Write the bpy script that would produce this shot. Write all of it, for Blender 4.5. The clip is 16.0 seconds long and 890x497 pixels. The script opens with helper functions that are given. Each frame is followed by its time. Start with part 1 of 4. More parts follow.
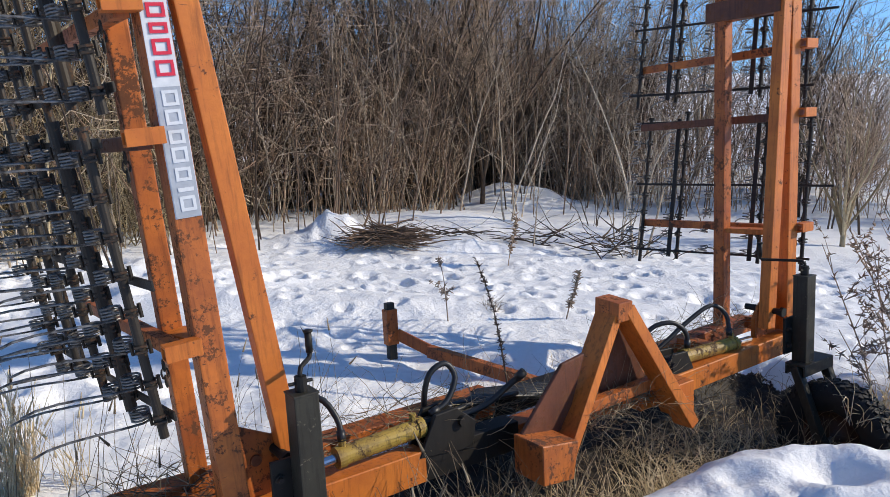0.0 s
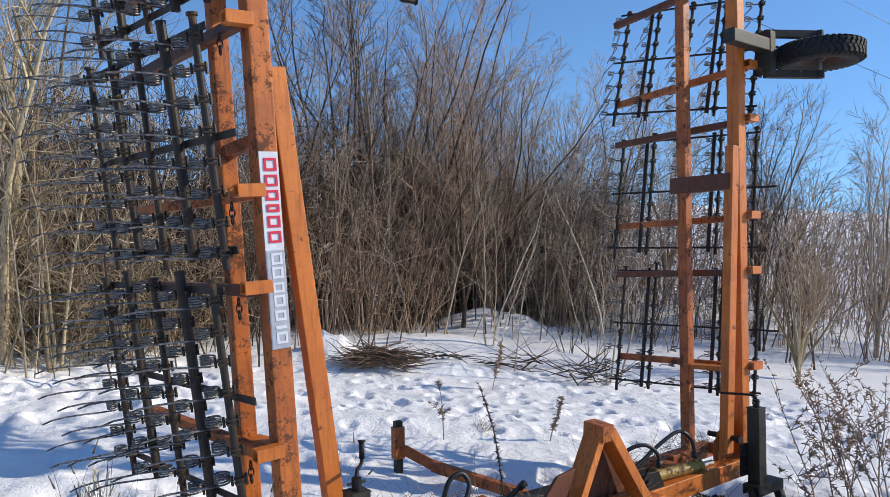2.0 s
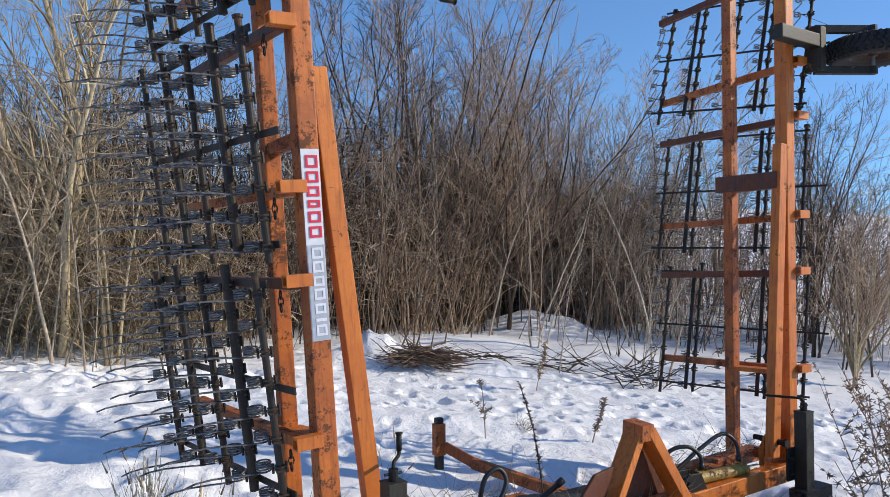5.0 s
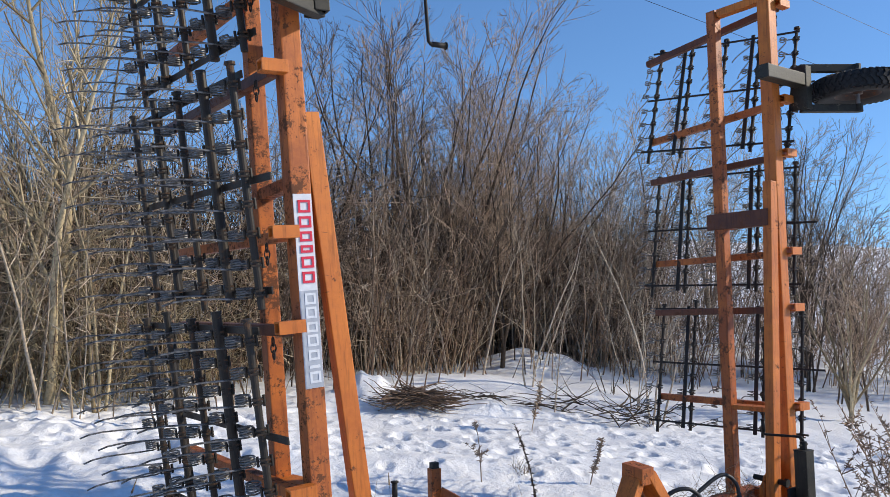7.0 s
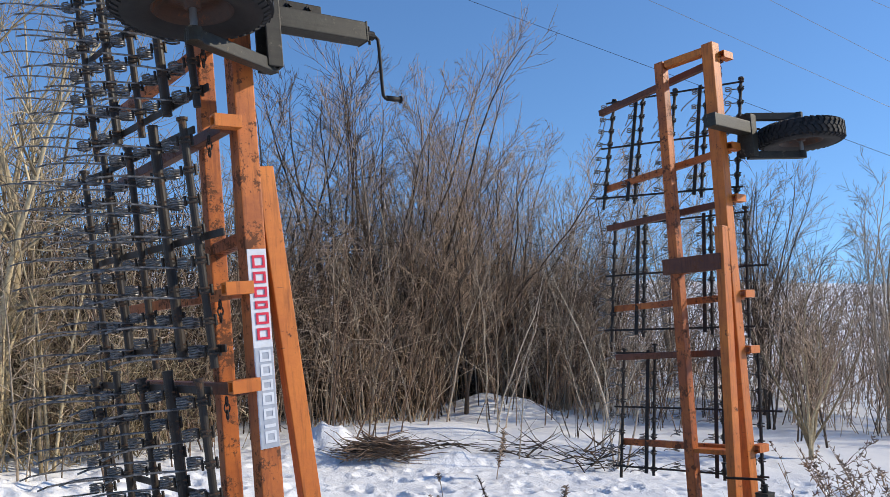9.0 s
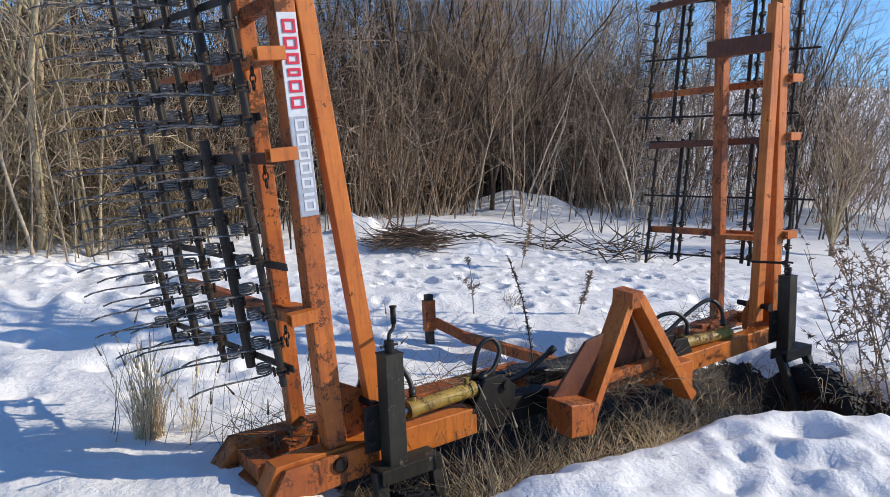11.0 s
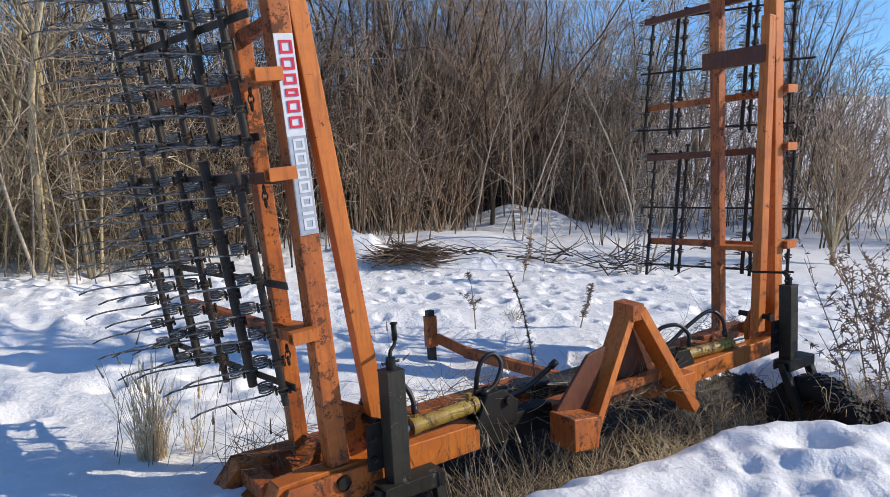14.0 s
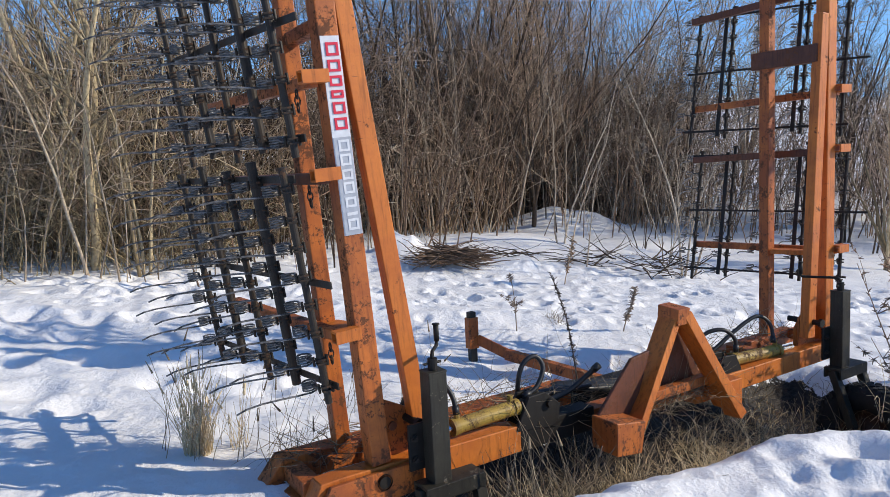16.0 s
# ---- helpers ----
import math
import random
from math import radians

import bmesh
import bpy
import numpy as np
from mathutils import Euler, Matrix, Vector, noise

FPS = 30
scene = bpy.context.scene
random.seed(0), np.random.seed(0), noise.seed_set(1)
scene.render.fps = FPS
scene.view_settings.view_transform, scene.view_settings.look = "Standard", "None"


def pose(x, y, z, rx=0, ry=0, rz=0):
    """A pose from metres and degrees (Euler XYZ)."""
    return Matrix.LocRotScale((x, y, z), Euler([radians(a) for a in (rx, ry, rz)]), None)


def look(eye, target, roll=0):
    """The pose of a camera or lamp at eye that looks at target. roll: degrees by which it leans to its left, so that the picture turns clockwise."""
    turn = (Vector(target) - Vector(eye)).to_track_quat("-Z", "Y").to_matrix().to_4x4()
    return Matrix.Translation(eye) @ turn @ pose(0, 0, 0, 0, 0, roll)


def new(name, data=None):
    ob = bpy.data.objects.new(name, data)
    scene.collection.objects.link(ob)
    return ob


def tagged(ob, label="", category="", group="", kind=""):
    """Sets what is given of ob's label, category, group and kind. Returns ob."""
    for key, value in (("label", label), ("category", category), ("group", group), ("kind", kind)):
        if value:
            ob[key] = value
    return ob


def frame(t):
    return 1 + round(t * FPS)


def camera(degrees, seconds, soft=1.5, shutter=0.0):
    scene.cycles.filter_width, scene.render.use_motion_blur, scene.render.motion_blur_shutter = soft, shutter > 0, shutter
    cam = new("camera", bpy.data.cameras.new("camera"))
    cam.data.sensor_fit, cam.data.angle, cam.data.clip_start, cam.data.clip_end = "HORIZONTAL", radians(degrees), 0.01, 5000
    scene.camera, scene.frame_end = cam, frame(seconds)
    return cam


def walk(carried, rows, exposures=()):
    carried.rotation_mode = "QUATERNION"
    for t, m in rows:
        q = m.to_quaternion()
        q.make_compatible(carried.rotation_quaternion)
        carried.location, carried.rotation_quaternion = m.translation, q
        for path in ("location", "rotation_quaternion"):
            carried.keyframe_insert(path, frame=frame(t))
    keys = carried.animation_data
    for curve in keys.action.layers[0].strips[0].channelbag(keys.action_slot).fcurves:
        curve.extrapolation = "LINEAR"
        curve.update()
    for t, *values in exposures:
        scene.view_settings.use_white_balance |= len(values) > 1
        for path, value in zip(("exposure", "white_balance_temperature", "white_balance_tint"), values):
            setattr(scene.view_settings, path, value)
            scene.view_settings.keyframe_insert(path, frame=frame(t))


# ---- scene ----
cam = camera(62.6, 16.0, 0.8)
PATH = [
    (0, (0.196, 0.021, 1.978), (1.172, 1.702, 1.508), 0.2),
    (0.5, (0.034, -0.223, 1.999), (0.971, 1.477, 1.516), -2.0),
    (1, (-0.218, -0.29, 2.029), (0.759, 1.398, 1.581), -0.7),
    (1.5, (-0.38, -0.321, 2.102), (0.649, 1.359, 1.759), 1.8),
    (2, (-0.37, -0.451, 2.184), (0.694, 1.235, 2.034), 2.6),
    (2.5, (-0.351, -0.52, 2.238), (0.714, 1.172, 2.25), 2.5),
    (3, (-0.354, -0.51, 2.18), (0.668, 1.208, 2.144), 2.7),
    (3.5, (-0.369, -0.512, 2.157), (0.608, 1.227, 2.017), 2.8),
    (6, (-0.338, -0.507, 2.166), (0.61, 1.248, 2.019), 2.6),
    (6.5, (-0.349, -0.483, 2.182), (0.608, 1.268, 2.06), 2.3),
    (7, (-0.349, -0.483, 2.182), (0.621, 1.265, 2.137), 1.9),
    (7.5, (-0.357, -0.497, 2.216), (0.621, 1.246, 2.292), 1.9),
    (8, (-0.376, -0.506, 2.264), (0.599, 1.226, 2.484), 1.9),
    (8.5, (-0.348, -0.502, 2.271), (0.668, 1.205, 2.501), 1.2),
    (8.7, (-0.306, -0.541, 2.259), (0.711, 1.171, 2.444), 1.1),
    (9, (-0.327, -0.486, 2.219), (0.729, 1.211, 2.295), 0.9),
    (9.5, (-0.329, -0.429, 2.154), (0.73, 1.258, 1.976), 1.3),
    (10, (-0.331, -0.428, 2.089), (0.698, 1.238, 1.684), 1.3),
    (12.5, (-0.379, -0.435, 2.09), (0.57, 1.264, 1.627), 1.9),
    (13, (-0.362, -0.435, 2.097), (0.601, 1.262, 1.661), 1.1),
    (13.5, (-0.353, -0.441, 2.096), (0.628, 1.251, 1.678), 0.4),
    (14, (-0.349, -0.442, 2.094), (0.635, 1.249, 1.68), 0.2),
    (14.5, (-0.355, -0.441, 2.092), (0.608, 1.261, 1.673), 0.2),
    (15, (-0.36, -0.44, 2.089), (0.566, 1.282, 1.669), 0.2),
    (15.5, (-0.357, -0.434, 2.091), (0.539, 1.304, 1.672), 0.0),
    (16, (-0.358, -0.441, 2.091), (0.529, 1.304, 1.682), -0.0),
]
walk(cam, [(t, look(eye, target, roll)) for t, eye, target, roll in PATH])

# ---- light ----
SUN_AZ, SUN_EL = (0.88, -0.47), 30.0
world = bpy.data.worlds.new("sky")
scene.world = world
world.use_nodes = True
wn = world.node_tree.nodes
sky = wn.new("ShaderNodeTexSky")
sky.sky_type = "NISHITA"
sky.sun_disc = False
sky.sun_elevation = radians(SUN_EL)
sky.sun_rotation = math.atan2(SUN_AZ[0], SUN_AZ[1])
sky.altitude = 800
sky.air_density, sky.dust_density, sky.ozone_density = 1.30, 0.0, 8.5
wn["Background"].inputs["Strength"].default_value = 0.172
world.node_tree.links.new(sky.outputs["Color"], wn["Background"].inputs["Color"])
sky_dir, sky_lift, sky_unit = wn.new("ShaderNodeTexCoord"), wn.new("ShaderNodeMapping"), wn.new("ShaderNodeVectorMath")
sky_lift.inputs["Location"].default_value = (0, 0, 0.14)
sky_unit.operation = "NORMALIZE"
world.node_tree.links.new(sky_dir.outputs["Generated"], sky_lift.inputs["Vector"])
world.node_tree.links.new(sky_lift.outputs["Vector"], sky_unit.inputs[0])
world.node_tree.links.new(sky_unit.outputs["Vector"], sky.inputs["Vector"])
sun_data = bpy.data.lights.new("sun", "SUN")
sun_data.energy, sun_data.angle, sun_data.color = 4.4, radians(0.55), (1.0, 0.90, 0.73)
sun = new("sun", sun_data)
_e = radians(SUN_EL)
_n = math.hypot(*SUN_AZ)
sun.matrix_world = look((30 * SUN_AZ[0] / _n * math.cos(_e), 30 * SUN_AZ[1] / _n * math.cos(_e), 30 * math.sin(_e)), (0, 0, 0))
scene.view_settings.exposure = -0.03


# ---- materials ----
def mat(name, rough=0.6, metal=0.0):
    m = bpy.data.materials.new(name)
    m.use_nodes = True
    b = m.node_tree.nodes["Principled BSDF"]
    b.inputs["Roughness"].default_value, b.inputs["Metallic"].default_value = rough, metal
    return m, m.node_tree, b


def coords(nt, scale=(1, 1, 1), kind="Object"):
    tc = nt.nodes.new("ShaderNodeTexCoord")
    mp = nt.nodes.new("ShaderNodeMapping")
    mp.inputs["Scale"].default_value = scale
    nt.links.new(tc.outputs[kind], mp.inputs["Vector"])
    return mp.outputs["Vector"]


def noise_tex(nt, vec, scale, detail=4, rough=0.6):
    n = nt.nodes.new("ShaderNodeTexNoise")
    n.inputs["Scale"].default_value, n.inputs["Detail"].default_value, n.inputs["Roughness"].default_value = scale, detail, rough
    nt.links.new(vec, n.inputs["Vector"])
    return n.outputs["Fac"]


def ramp(nt, fac, stops):
    r = nt.nodes.new("ShaderNodeValToRGB")
    el = r.color_ramp.elements
    el[0].position, el[0].color = stops[0][0], (*stops[0][1], 1)
    el[1].position, el[1].color = stops[-1][0], (*stops[-1][1], 1)
    for p, c in stops[1:-1]:
        e = el.new(p)
        e.color = (*c, 1)
    nt.links.new(fac, r.inputs["Fac"])
    return r.outputs["Color"]


def mix(nt, fac, a, b, mode="MIX"):
    x = nt.nodes.new("ShaderNodeMix")
    x.data_type, x.blend_type = "RGBA", mode
    for sock, v in (("Factor", fac), ("A", a), ("B", b)):
        i = [s for s in x.inputs if s.name == sock and (s.type == "RGBA" or sock == "Factor" and s.type == "VALUE")][0]
        if isinstance(v, (int, float)):
            i.default_value = v
        elif isinstance(v, tuple):
            i.default_value = (*v, 1)
        else:
            nt.links.new(v, i)
    return [o for o in x.outputs if o.type == "RGBA"][0]


def bump(nt, b, height, strength, dist):
    n = nt.nodes.new("ShaderNodeBump")
    n.inputs["Strength"].default_value, n.inputs["Distance"].default_value = strength, dist
    nt.links.new(height, n.inputs["Height"])
    nt.links.new(n.outputs["Normal"], b.inputs["Normal"])


def paint(name, base, dark, rust_at, rough=0.5, metal=0.0, rust=((0.075, 0.028, 0.014), (0.17, 0.065, 0.028)), spec=0.4, grime=0.6):
    """Worn paint: two tones of the coat, grime streaks, rust patches and pits, scratches, fine relief."""
    m, nt, b = mat(name, rough, metal)
    b.inputs["Specular IOR Level"].default_value = spec
    v = coords(nt)
    big = noise_tex(nt, v, 3.2, 6, 0.7)
    fine = noise_tex(nt, v, 60.0, 4, 0.7)
    streak = noise_tex(nt, coords(nt, (26, 26, 2.2)), 2.0, 5, 0.65)
    scratch = noise_tex(nt, coords(nt, (9, 9, 70)), 2.0, 3, 0.5)
    coat = mix(nt, ramp(nt, big, [(0.38, (0, 0, 0)), (0.62, (1, 1, 1))]), base, dark)
    coat = mix(nt, ramp(nt, streak, [(0.50, (0, 0, 0)), (0.70, (grime,) * 3)]), coat, tuple(x * 0.35 for x in dark))
    coat = mix(nt, ramp(nt, scratch, [(0.70, (0, 0, 0)), (0.74, (0.7, 0.7, 0.7))]), coat, rust[0])
    rcol = mix(nt, fine, rust[0], rust[1])
    both = nt.nodes.new("ShaderNodeMath")
    both.operation = "MULTIPLY_ADD"
    nt.links.new(fine, both.inputs[0])
    both.inputs[1].default_value = 0.45
    nt.links.new(noise_tex(nt, v, 9.0, 7, 0.8), both.inputs[2])
    mask = ramp(nt, both.outputs[0], [(rust_at, (0, 0, 0)), (rust_at + 0.05, (1, 1, 1))])
    nt.links.new(mix(nt, mask, coat, rcol), b.inputs["Base Color"])
    nt.links.new(ramp(nt, mask, [(0, (rough,) * 3), (1, (0.9,) * 3)]), b.inputs["Roughness"])
    bump(nt, b, both.outputs[0], 0.35, 0.004)
    return m


ORANGE = paint("orange_paint", (0.62, 0.185, 0.026), (0.46, 0.122, 0.020), 0.84)
ORANGE_WORN = paint("worn_orange_paint", (0.55, 0.155, 0.026), (0.30, 0.078, 0.020), 0.765, grime=0.7)
BROWN = paint("rusty_brown_paint", (0.17, 0.055, 0.024), (0.09, 0.030, 0.016), 0.76)
RUST = paint("rusted_rim", (0.060, 0.026, 0.014), (0.030, 0.015, 0.010), 0.80)
BLACK = paint("dark_grey_paint", (0.040, 0.037, 0.027), (0.024, 0.021, 0.016), 0.84, 0.5, 0.0, ((0.06, 0.05, 0.036), (0.20, 0.17, 0.13)), 0.3)
BAR = paint("black_painted_steel", (0.020, 0.017, 0.014), (0.042, 0.031, 0.022), 0.80, 0.5, 0.0, ((0.06, 0.032, 0.02), (0.13, 0.07, 0.04)), 0.3)
# greasy parts; also the disc that stands in for the dark of a hole
GREASE_AND_HOLE = paint("greasy_steel_and_hole_shade", (0.010, 0.009, 0.008), (0.02, 0.016, 0.012), 0.9, 0.55, spec=0.3)
YELLOW = paint("worn_yellow_paint", (0.46, 0.31, 0.05), (0.24, 0.145, 0.035), 0.77, 0.5, 0.0, ((0.035, 0.022, 0.012), (0.11, 0.06, 0.025)), grime=0.9)
STEEL, nt, b = mat("spring_steel", 0.38, 0.5)
v = coords(nt)
nt.links.new(ramp(nt, noise_tex(nt, v, 40, 3), [(0.35, (0.045, 0.040, 0.036)), (0.65, (0.25, 0.24, 0.23))]), b.inputs["Base Color"])
CHROME, nt, b = mat("bright_rod", 0.2, 1.0)
b.inputs["Base Color"].default_value = (0.5, 0.5, 0.52, 1)
GALV, nt, b = mat("zinc_bolt", 0.4, 0.8)
b.inputs["Base Color"].default_value = (0.30, 0.31, 0.32, 1)
RUBBER, nt, b = mat("tyre_rubber", 0.75)
v = coords(nt)
nt.links.new(ramp(nt, noise_tex(nt, v, 14, 5), [(0.35, (0.006, 0.006, 0.006)), (0.7, (0.017, 0.016, 0.016))]), b.inputs["Base Color"])
bump(nt, b, noise_tex(nt, v, 120, 3), 0.2, 0.003)
HOSE, nt, b = mat("black_hose", 0.45)
b.inputs["Base Color"].default_value = (0.014, 0.014, 0.015, 1)
DECAL, nt, b = mat("decal_white", 0.35)
nt.links.new(ramp(nt, noise_tex(nt, coords(nt), 30, 4), [(0.4, (0.60, 0.61, 0.63)), (0.7, (0.70, 0.71, 0.73))]), b.inputs["Base Color"])
DECAL_GREY, nt, b = mat("decal_grey", 0.35)
nt.links.new(ramp(nt, noise_tex(nt, coords(nt), 30, 4), [(0.4, (0.34, 0.36, 0.40)), (0.7, (0.42, 0.44, 0.48))]), b.inputs["Base Color"])
DECAL_RED, nt, b = mat("decal_red", 0.35)
b.inputs["Base Color"].default_value = (0.62, 0.025, 0.05, 1)


def plant_mat(name, a, c, rough=0.8):
    m, nt, b = mat(name, rough)
    oi = nt.nodes.new("ShaderNodeNewGeometry")
    v = coords(nt)
    t = mix(nt, oi.outputs["Random Per Island"], a, c)
    t = mix(nt, ramp(nt, noise_tex(nt, v, 25, 3), [(0.4, (0, 0, 0)), (0.7, (0.5, 0.5, 0.5))]), t, tuple(x * 0.55 for x in a))
    nt.links.new(t, b.inputs["Base Color"])
    return m


BARK = plant_mat("grey_bark", (0.16, 0.110, 0.070), (0.76, 0.615, 0.45))
# tone of the dark trunks; also stands in for shade deep in the wood
BARK_DARK_AND_SHADE = plant_mat("dark_bark_and_wood_shade", (0.028, 0.018, 0.011), (0.12, 0.080, 0.050))
BARK_MOSS = plant_mat("mossy_bark", (0.125, 0.087, 0.043), (0.62, 0.495, 0.30))
TWIG = plant_mat("brown_twigs", (0.105, 0.064, 0.038), (0.72, 0.520, 0.350))
CUT = plant_mat("cut_branches", (0.040, 0.025, 0.016), (0.34, 0.215, 0.135))
STRAW = plant_mat("dry_straw", (0.62, 0.46, 0.26), (0.90, 0.76, 0.52))
STRAW_DARK = plant_mat("weathered_straw", (0.060, 0.042, 0.026), (0.52, 0.40, 0.25))
WEED = plant_mat("dark_weed", (0.035, 0.024, 0.018), (0.08, 0.055, 0.04))
SEED = plant_mat("pale_seed_heads", (0.22, 0.16, 0.12), (0.38, 0.30, 0.23))

SNOW, nt, b = mat("snow", 0.55)
v = coords(nt)
sn = noise_tex(nt, v, 2.2, 6, 0.6)
crust = noise_tex(nt, v, 19.0, 6, 0.62)
grit = noise_tex(nt, v, 240.0, 3, 0.7)
white = ramp(nt, sn, [(0.3, (0.80, 0.80, 0.81)), (0.7, (0.895, 0.885, 0.875))])
attr = nt.nodes.new("ShaderNodeAttribute")
attr.attribute_name = "soil"
edge = nt.nodes.new("ShaderNodeMath")
edge.operation = "MULTIPLY_ADD"
nt.links.new(noise_tex(nt, v, 9.0, 6, 0.7), edge.inputs[0])
edge.inputs[1].default_value = 1.1
nt.links.new(attr.outputs["Fac"], edge.inputs[2])
soilmask = ramp(nt, edge.outputs[0], [(0.955, (0, 0, 0)), (1.02, (1, 1, 1))])
soil = ramp(nt, crust, [(0.35, (0.008, 0.006, 0.004)), (0.7, (0.050, 0.036, 0.023))])
nt.links.new(mix(nt, soilmask, white, soil), b.inputs["Base Color"])
b.inputs["Subsurface Weight"].default_value = 0.0
hsum = nt.nodes.new("ShaderNodeMath")
hsum.operation = "MULTIPLY_ADD"
nt.links.new(grit, hsum.inputs[0])
hsum.inputs[1].default_value = 0.05
nt.links.new(crust, hsum.inputs[2])
bump(nt, b, hsum.outputs[0], 0.65, 0.030)
b.inputs["Specular IOR Level"].default_value = 0.25


# ---- mesh helpers ----
def link(name, me, material, parent=None, label="", m=None):
    ob = new(name, me)
    if material is not None and not me.materials:
        me.materials.append(material)
    if parent is not None:
        ob.parent = parent
    if m is not None:
        ob.matrix_basis = m
    if label:
        ob["label"] = label
    return ob


def part(name, bm, material, parent=None, label="", m=None, smooth=False):
    me = bpy.data.meshes.new(name)
    bm.to_mesh(me)
    bm.free()
    if smooth:
        me.polygons.foreach_set("use_smooth", [True] * len(me.polygons))
    return link(name, me, material, parent, label, m)


def add_box(bm, size, m, bevel=0.004, taper=None):
    r = bmesh.ops.create_cube(bm, size=1.0, matrix=Matrix.Diagonal((*size, 1)))
    if bevel:
        edges = list({e for vv in r["verts"] for e in vv.link_edges})
        out = bmesh.ops.bevel(bm, geom=edges, offset=min(bevel, min(size) * 0.4), segments=2, affect="EDGES", profile=0.6)
        verts = list({vv for f in out["faces"] for vv in f.verts} | {vv for vv in r["verts"] if vv.is_valid})
    else:
        verts = r["verts"]
    bmesh.ops.transform(bm, matrix=m, verts=verts)
    return verts


def bar_matrix(p, q, up=(0, 0, 1)):
    p, q = Vector(p), Vector(q)
    z = (q - p).normalized()
    u = Vector(up)
    if abs(z.dot(u.normalized())) > 0.98:
        u = Vector((0, 1, 0))
    x = u.cross(z).normalized()
    y = z.cross(x)
    m = Matrix((x, y, z)).transposed().to_4x4()
    m.translation = (p + q) / 2
    return m, (q - p).length


def beam(bm, p, q, w, h, bevel=0.004, up=(0, 0, 1)):
    m, n = bar_matrix(p, q, up)
    return add_box(bm, (w, h, n), m, bevel)


def rod(bm, p, q, r, n=10, r2=None, cap=True):
    m, ln = bar_matrix(p, q)
    return bmesh.ops.create_cone(bm, cap_ends=cap, segments=n, radius1=r, radius2=r if r2 is None else r2, depth=ln, matrix=m)["verts"]


def new_beam(name, p, q, w, h, material, parent, label="", m=None, bevel=0.004, up=(0, 0, 1)):
    bm = bmesh.new()
    beam(bm, p, q, w, h, bevel, up)
    return part(name, bm, material, parent, label, m)


def prism(bm, outline, y0, y1, bevel=0.0):
    """A plate: an outline in x and z, from y0 to y1."""
    a = [bm.verts.new((x, y0, z)) for x, z in outline]
    c = [bm.verts.new((x, y1, z)) for x, z in outline]
    fs = [bm.faces.new(a), bm.faces.new(c[::-1])]
    for i in range(len(a)):
        j = (i + 1) % len(a)
        fs.append(bm.faces.new((a[j], a[i], c[i], c[j])))
    bmesh.ops.recalc_face_normals(bm, faces=fs)
    if bevel:
        bmesh.ops.bevel(bm, geom=list({e for f in fs for e in f.edges}), offset=bevel, segments=1, affect="EDGES")


def tube(points, r, n=8, r_end=None, closed_ends=True):
    """Vertices and faces of a tube along points."""
    pts = [Vector(p) for p in points]
    vs, fs = [], []
    side = None
    for i, p in enumerate(pts):
        d = (pts[min(i + 1, len(pts) - 1)] - pts[max(i - 1, 0)]).normalized()
        if side is None:
            side = d.orthogonal().normalized()
        side = (side - d * side.dot(d)).normalized()
        up = d.cross(side)
        rr = r if r_end is None else r + (r_end - r) * i / (len(pts) - 1)
        for k in range(n):
            a = 2 * math.pi * k / n
            vs.append(p + (side * math.cos(a) + up * math.sin(a)) * rr)
        if i:
            o = (i - 1) * n
            for k in range(n):
                fs.append((o + k, o + (k + 1) % n, o + n + (k + 1) % n, o + n + k))
    if closed_ends:
        fs.append(tuple(range(n))[::-1])
        fs.append(tuple(range(len(vs) - n, len(vs))))
    return vs, fs


class Soup:
    """Collects tubes and quads into one mesh."""

    def __init__(self):
        self.vs, self.fs = [], []

    def add(self, vs, fs):
        o = len(self.vs)
        self.vs.extend(vs)
        self.fs.extend([tuple(i + o for i in f) for f in fs])

    def mesh(self, name, smooth=True):
        me = bpy.data.meshes.new(name)
        me.from_pydata([tuple(x) for x in self.vs], [], self.fs)
        if smooth:
            me.polygons.foreach_set("use_smooth", [True] * len(me.polygons))
        me.update()
        return me


# ---- ground ----
RIGHT, AHEAD = Vector((0.866, -0.5)), Vector((0.5, 0.866))
EYE0 = Vector((-0.355, -0.44))
HARROW = pose(2.2, 2.3, 0, 0, 0, 5) @ pose(0, 0, 0, -5.7)


def at(d, s):
    """World x, y of a spot d metres ahead of the standing place and s to its side."""
    p = EYE0 + AHEAD * d + RIGHT * s
    return p.x, p.y


def smooth(a, b, x):
    t = min(1.0, max(0.0, (x - a) / (b - a)))
    return t * t * (3 - 2 * t)


rnd = random.Random(5)
PRINTS = []
for line in range(17):
    # trails of footprints across the field
    d0, s0 = rnd.uniform(4.4, 10.0), rnd.uniform(-5, -3)
    for k in range(26):
        dd, ss = d0 + 0.06 * k * rnd.uniform(-1, 1.4), s0 + 0.42 * k
        PRINTS.append((*at(dd + rnd.uniform(-0.12, 0.12), ss), rnd.uniform(0.06, 0.115), rnd.uniform(0.035, 0.075)))
for k in range(70):
    PRINTS.append((*at(rnd.uniform(3.6, 8), rnd.uniform(-4.5, -1.2)), rnd.uniform(0.10, 0.22), rnd.uniform(0.03, 0.07)))
for x, y, r, h in [(2.75, 1.45, 0.17, 0.10), (2.52, 1.22, 0.09, 0.06), (2.05, 1.28, 0.09, 0.06), (2.42, 1.62, 0.09, 0.05), (3.1, 1.2, 0.12, 0.07), (1.9, 1.02, 0.1, 0.05),
                   (3.35, 1.45, 0.13, 0.06), (2.2, 0.95, 0.09, 0.06), (2.75, 1.05, 0.08, 0.05), (3.6, 1.05, 0.15, 0.08), (1.5, 1.3, 0.1, 0.03), (2.3, 1.42, 0.08, 0.03)]:
    PRINTS.append((x, y, r, h * 0.75))
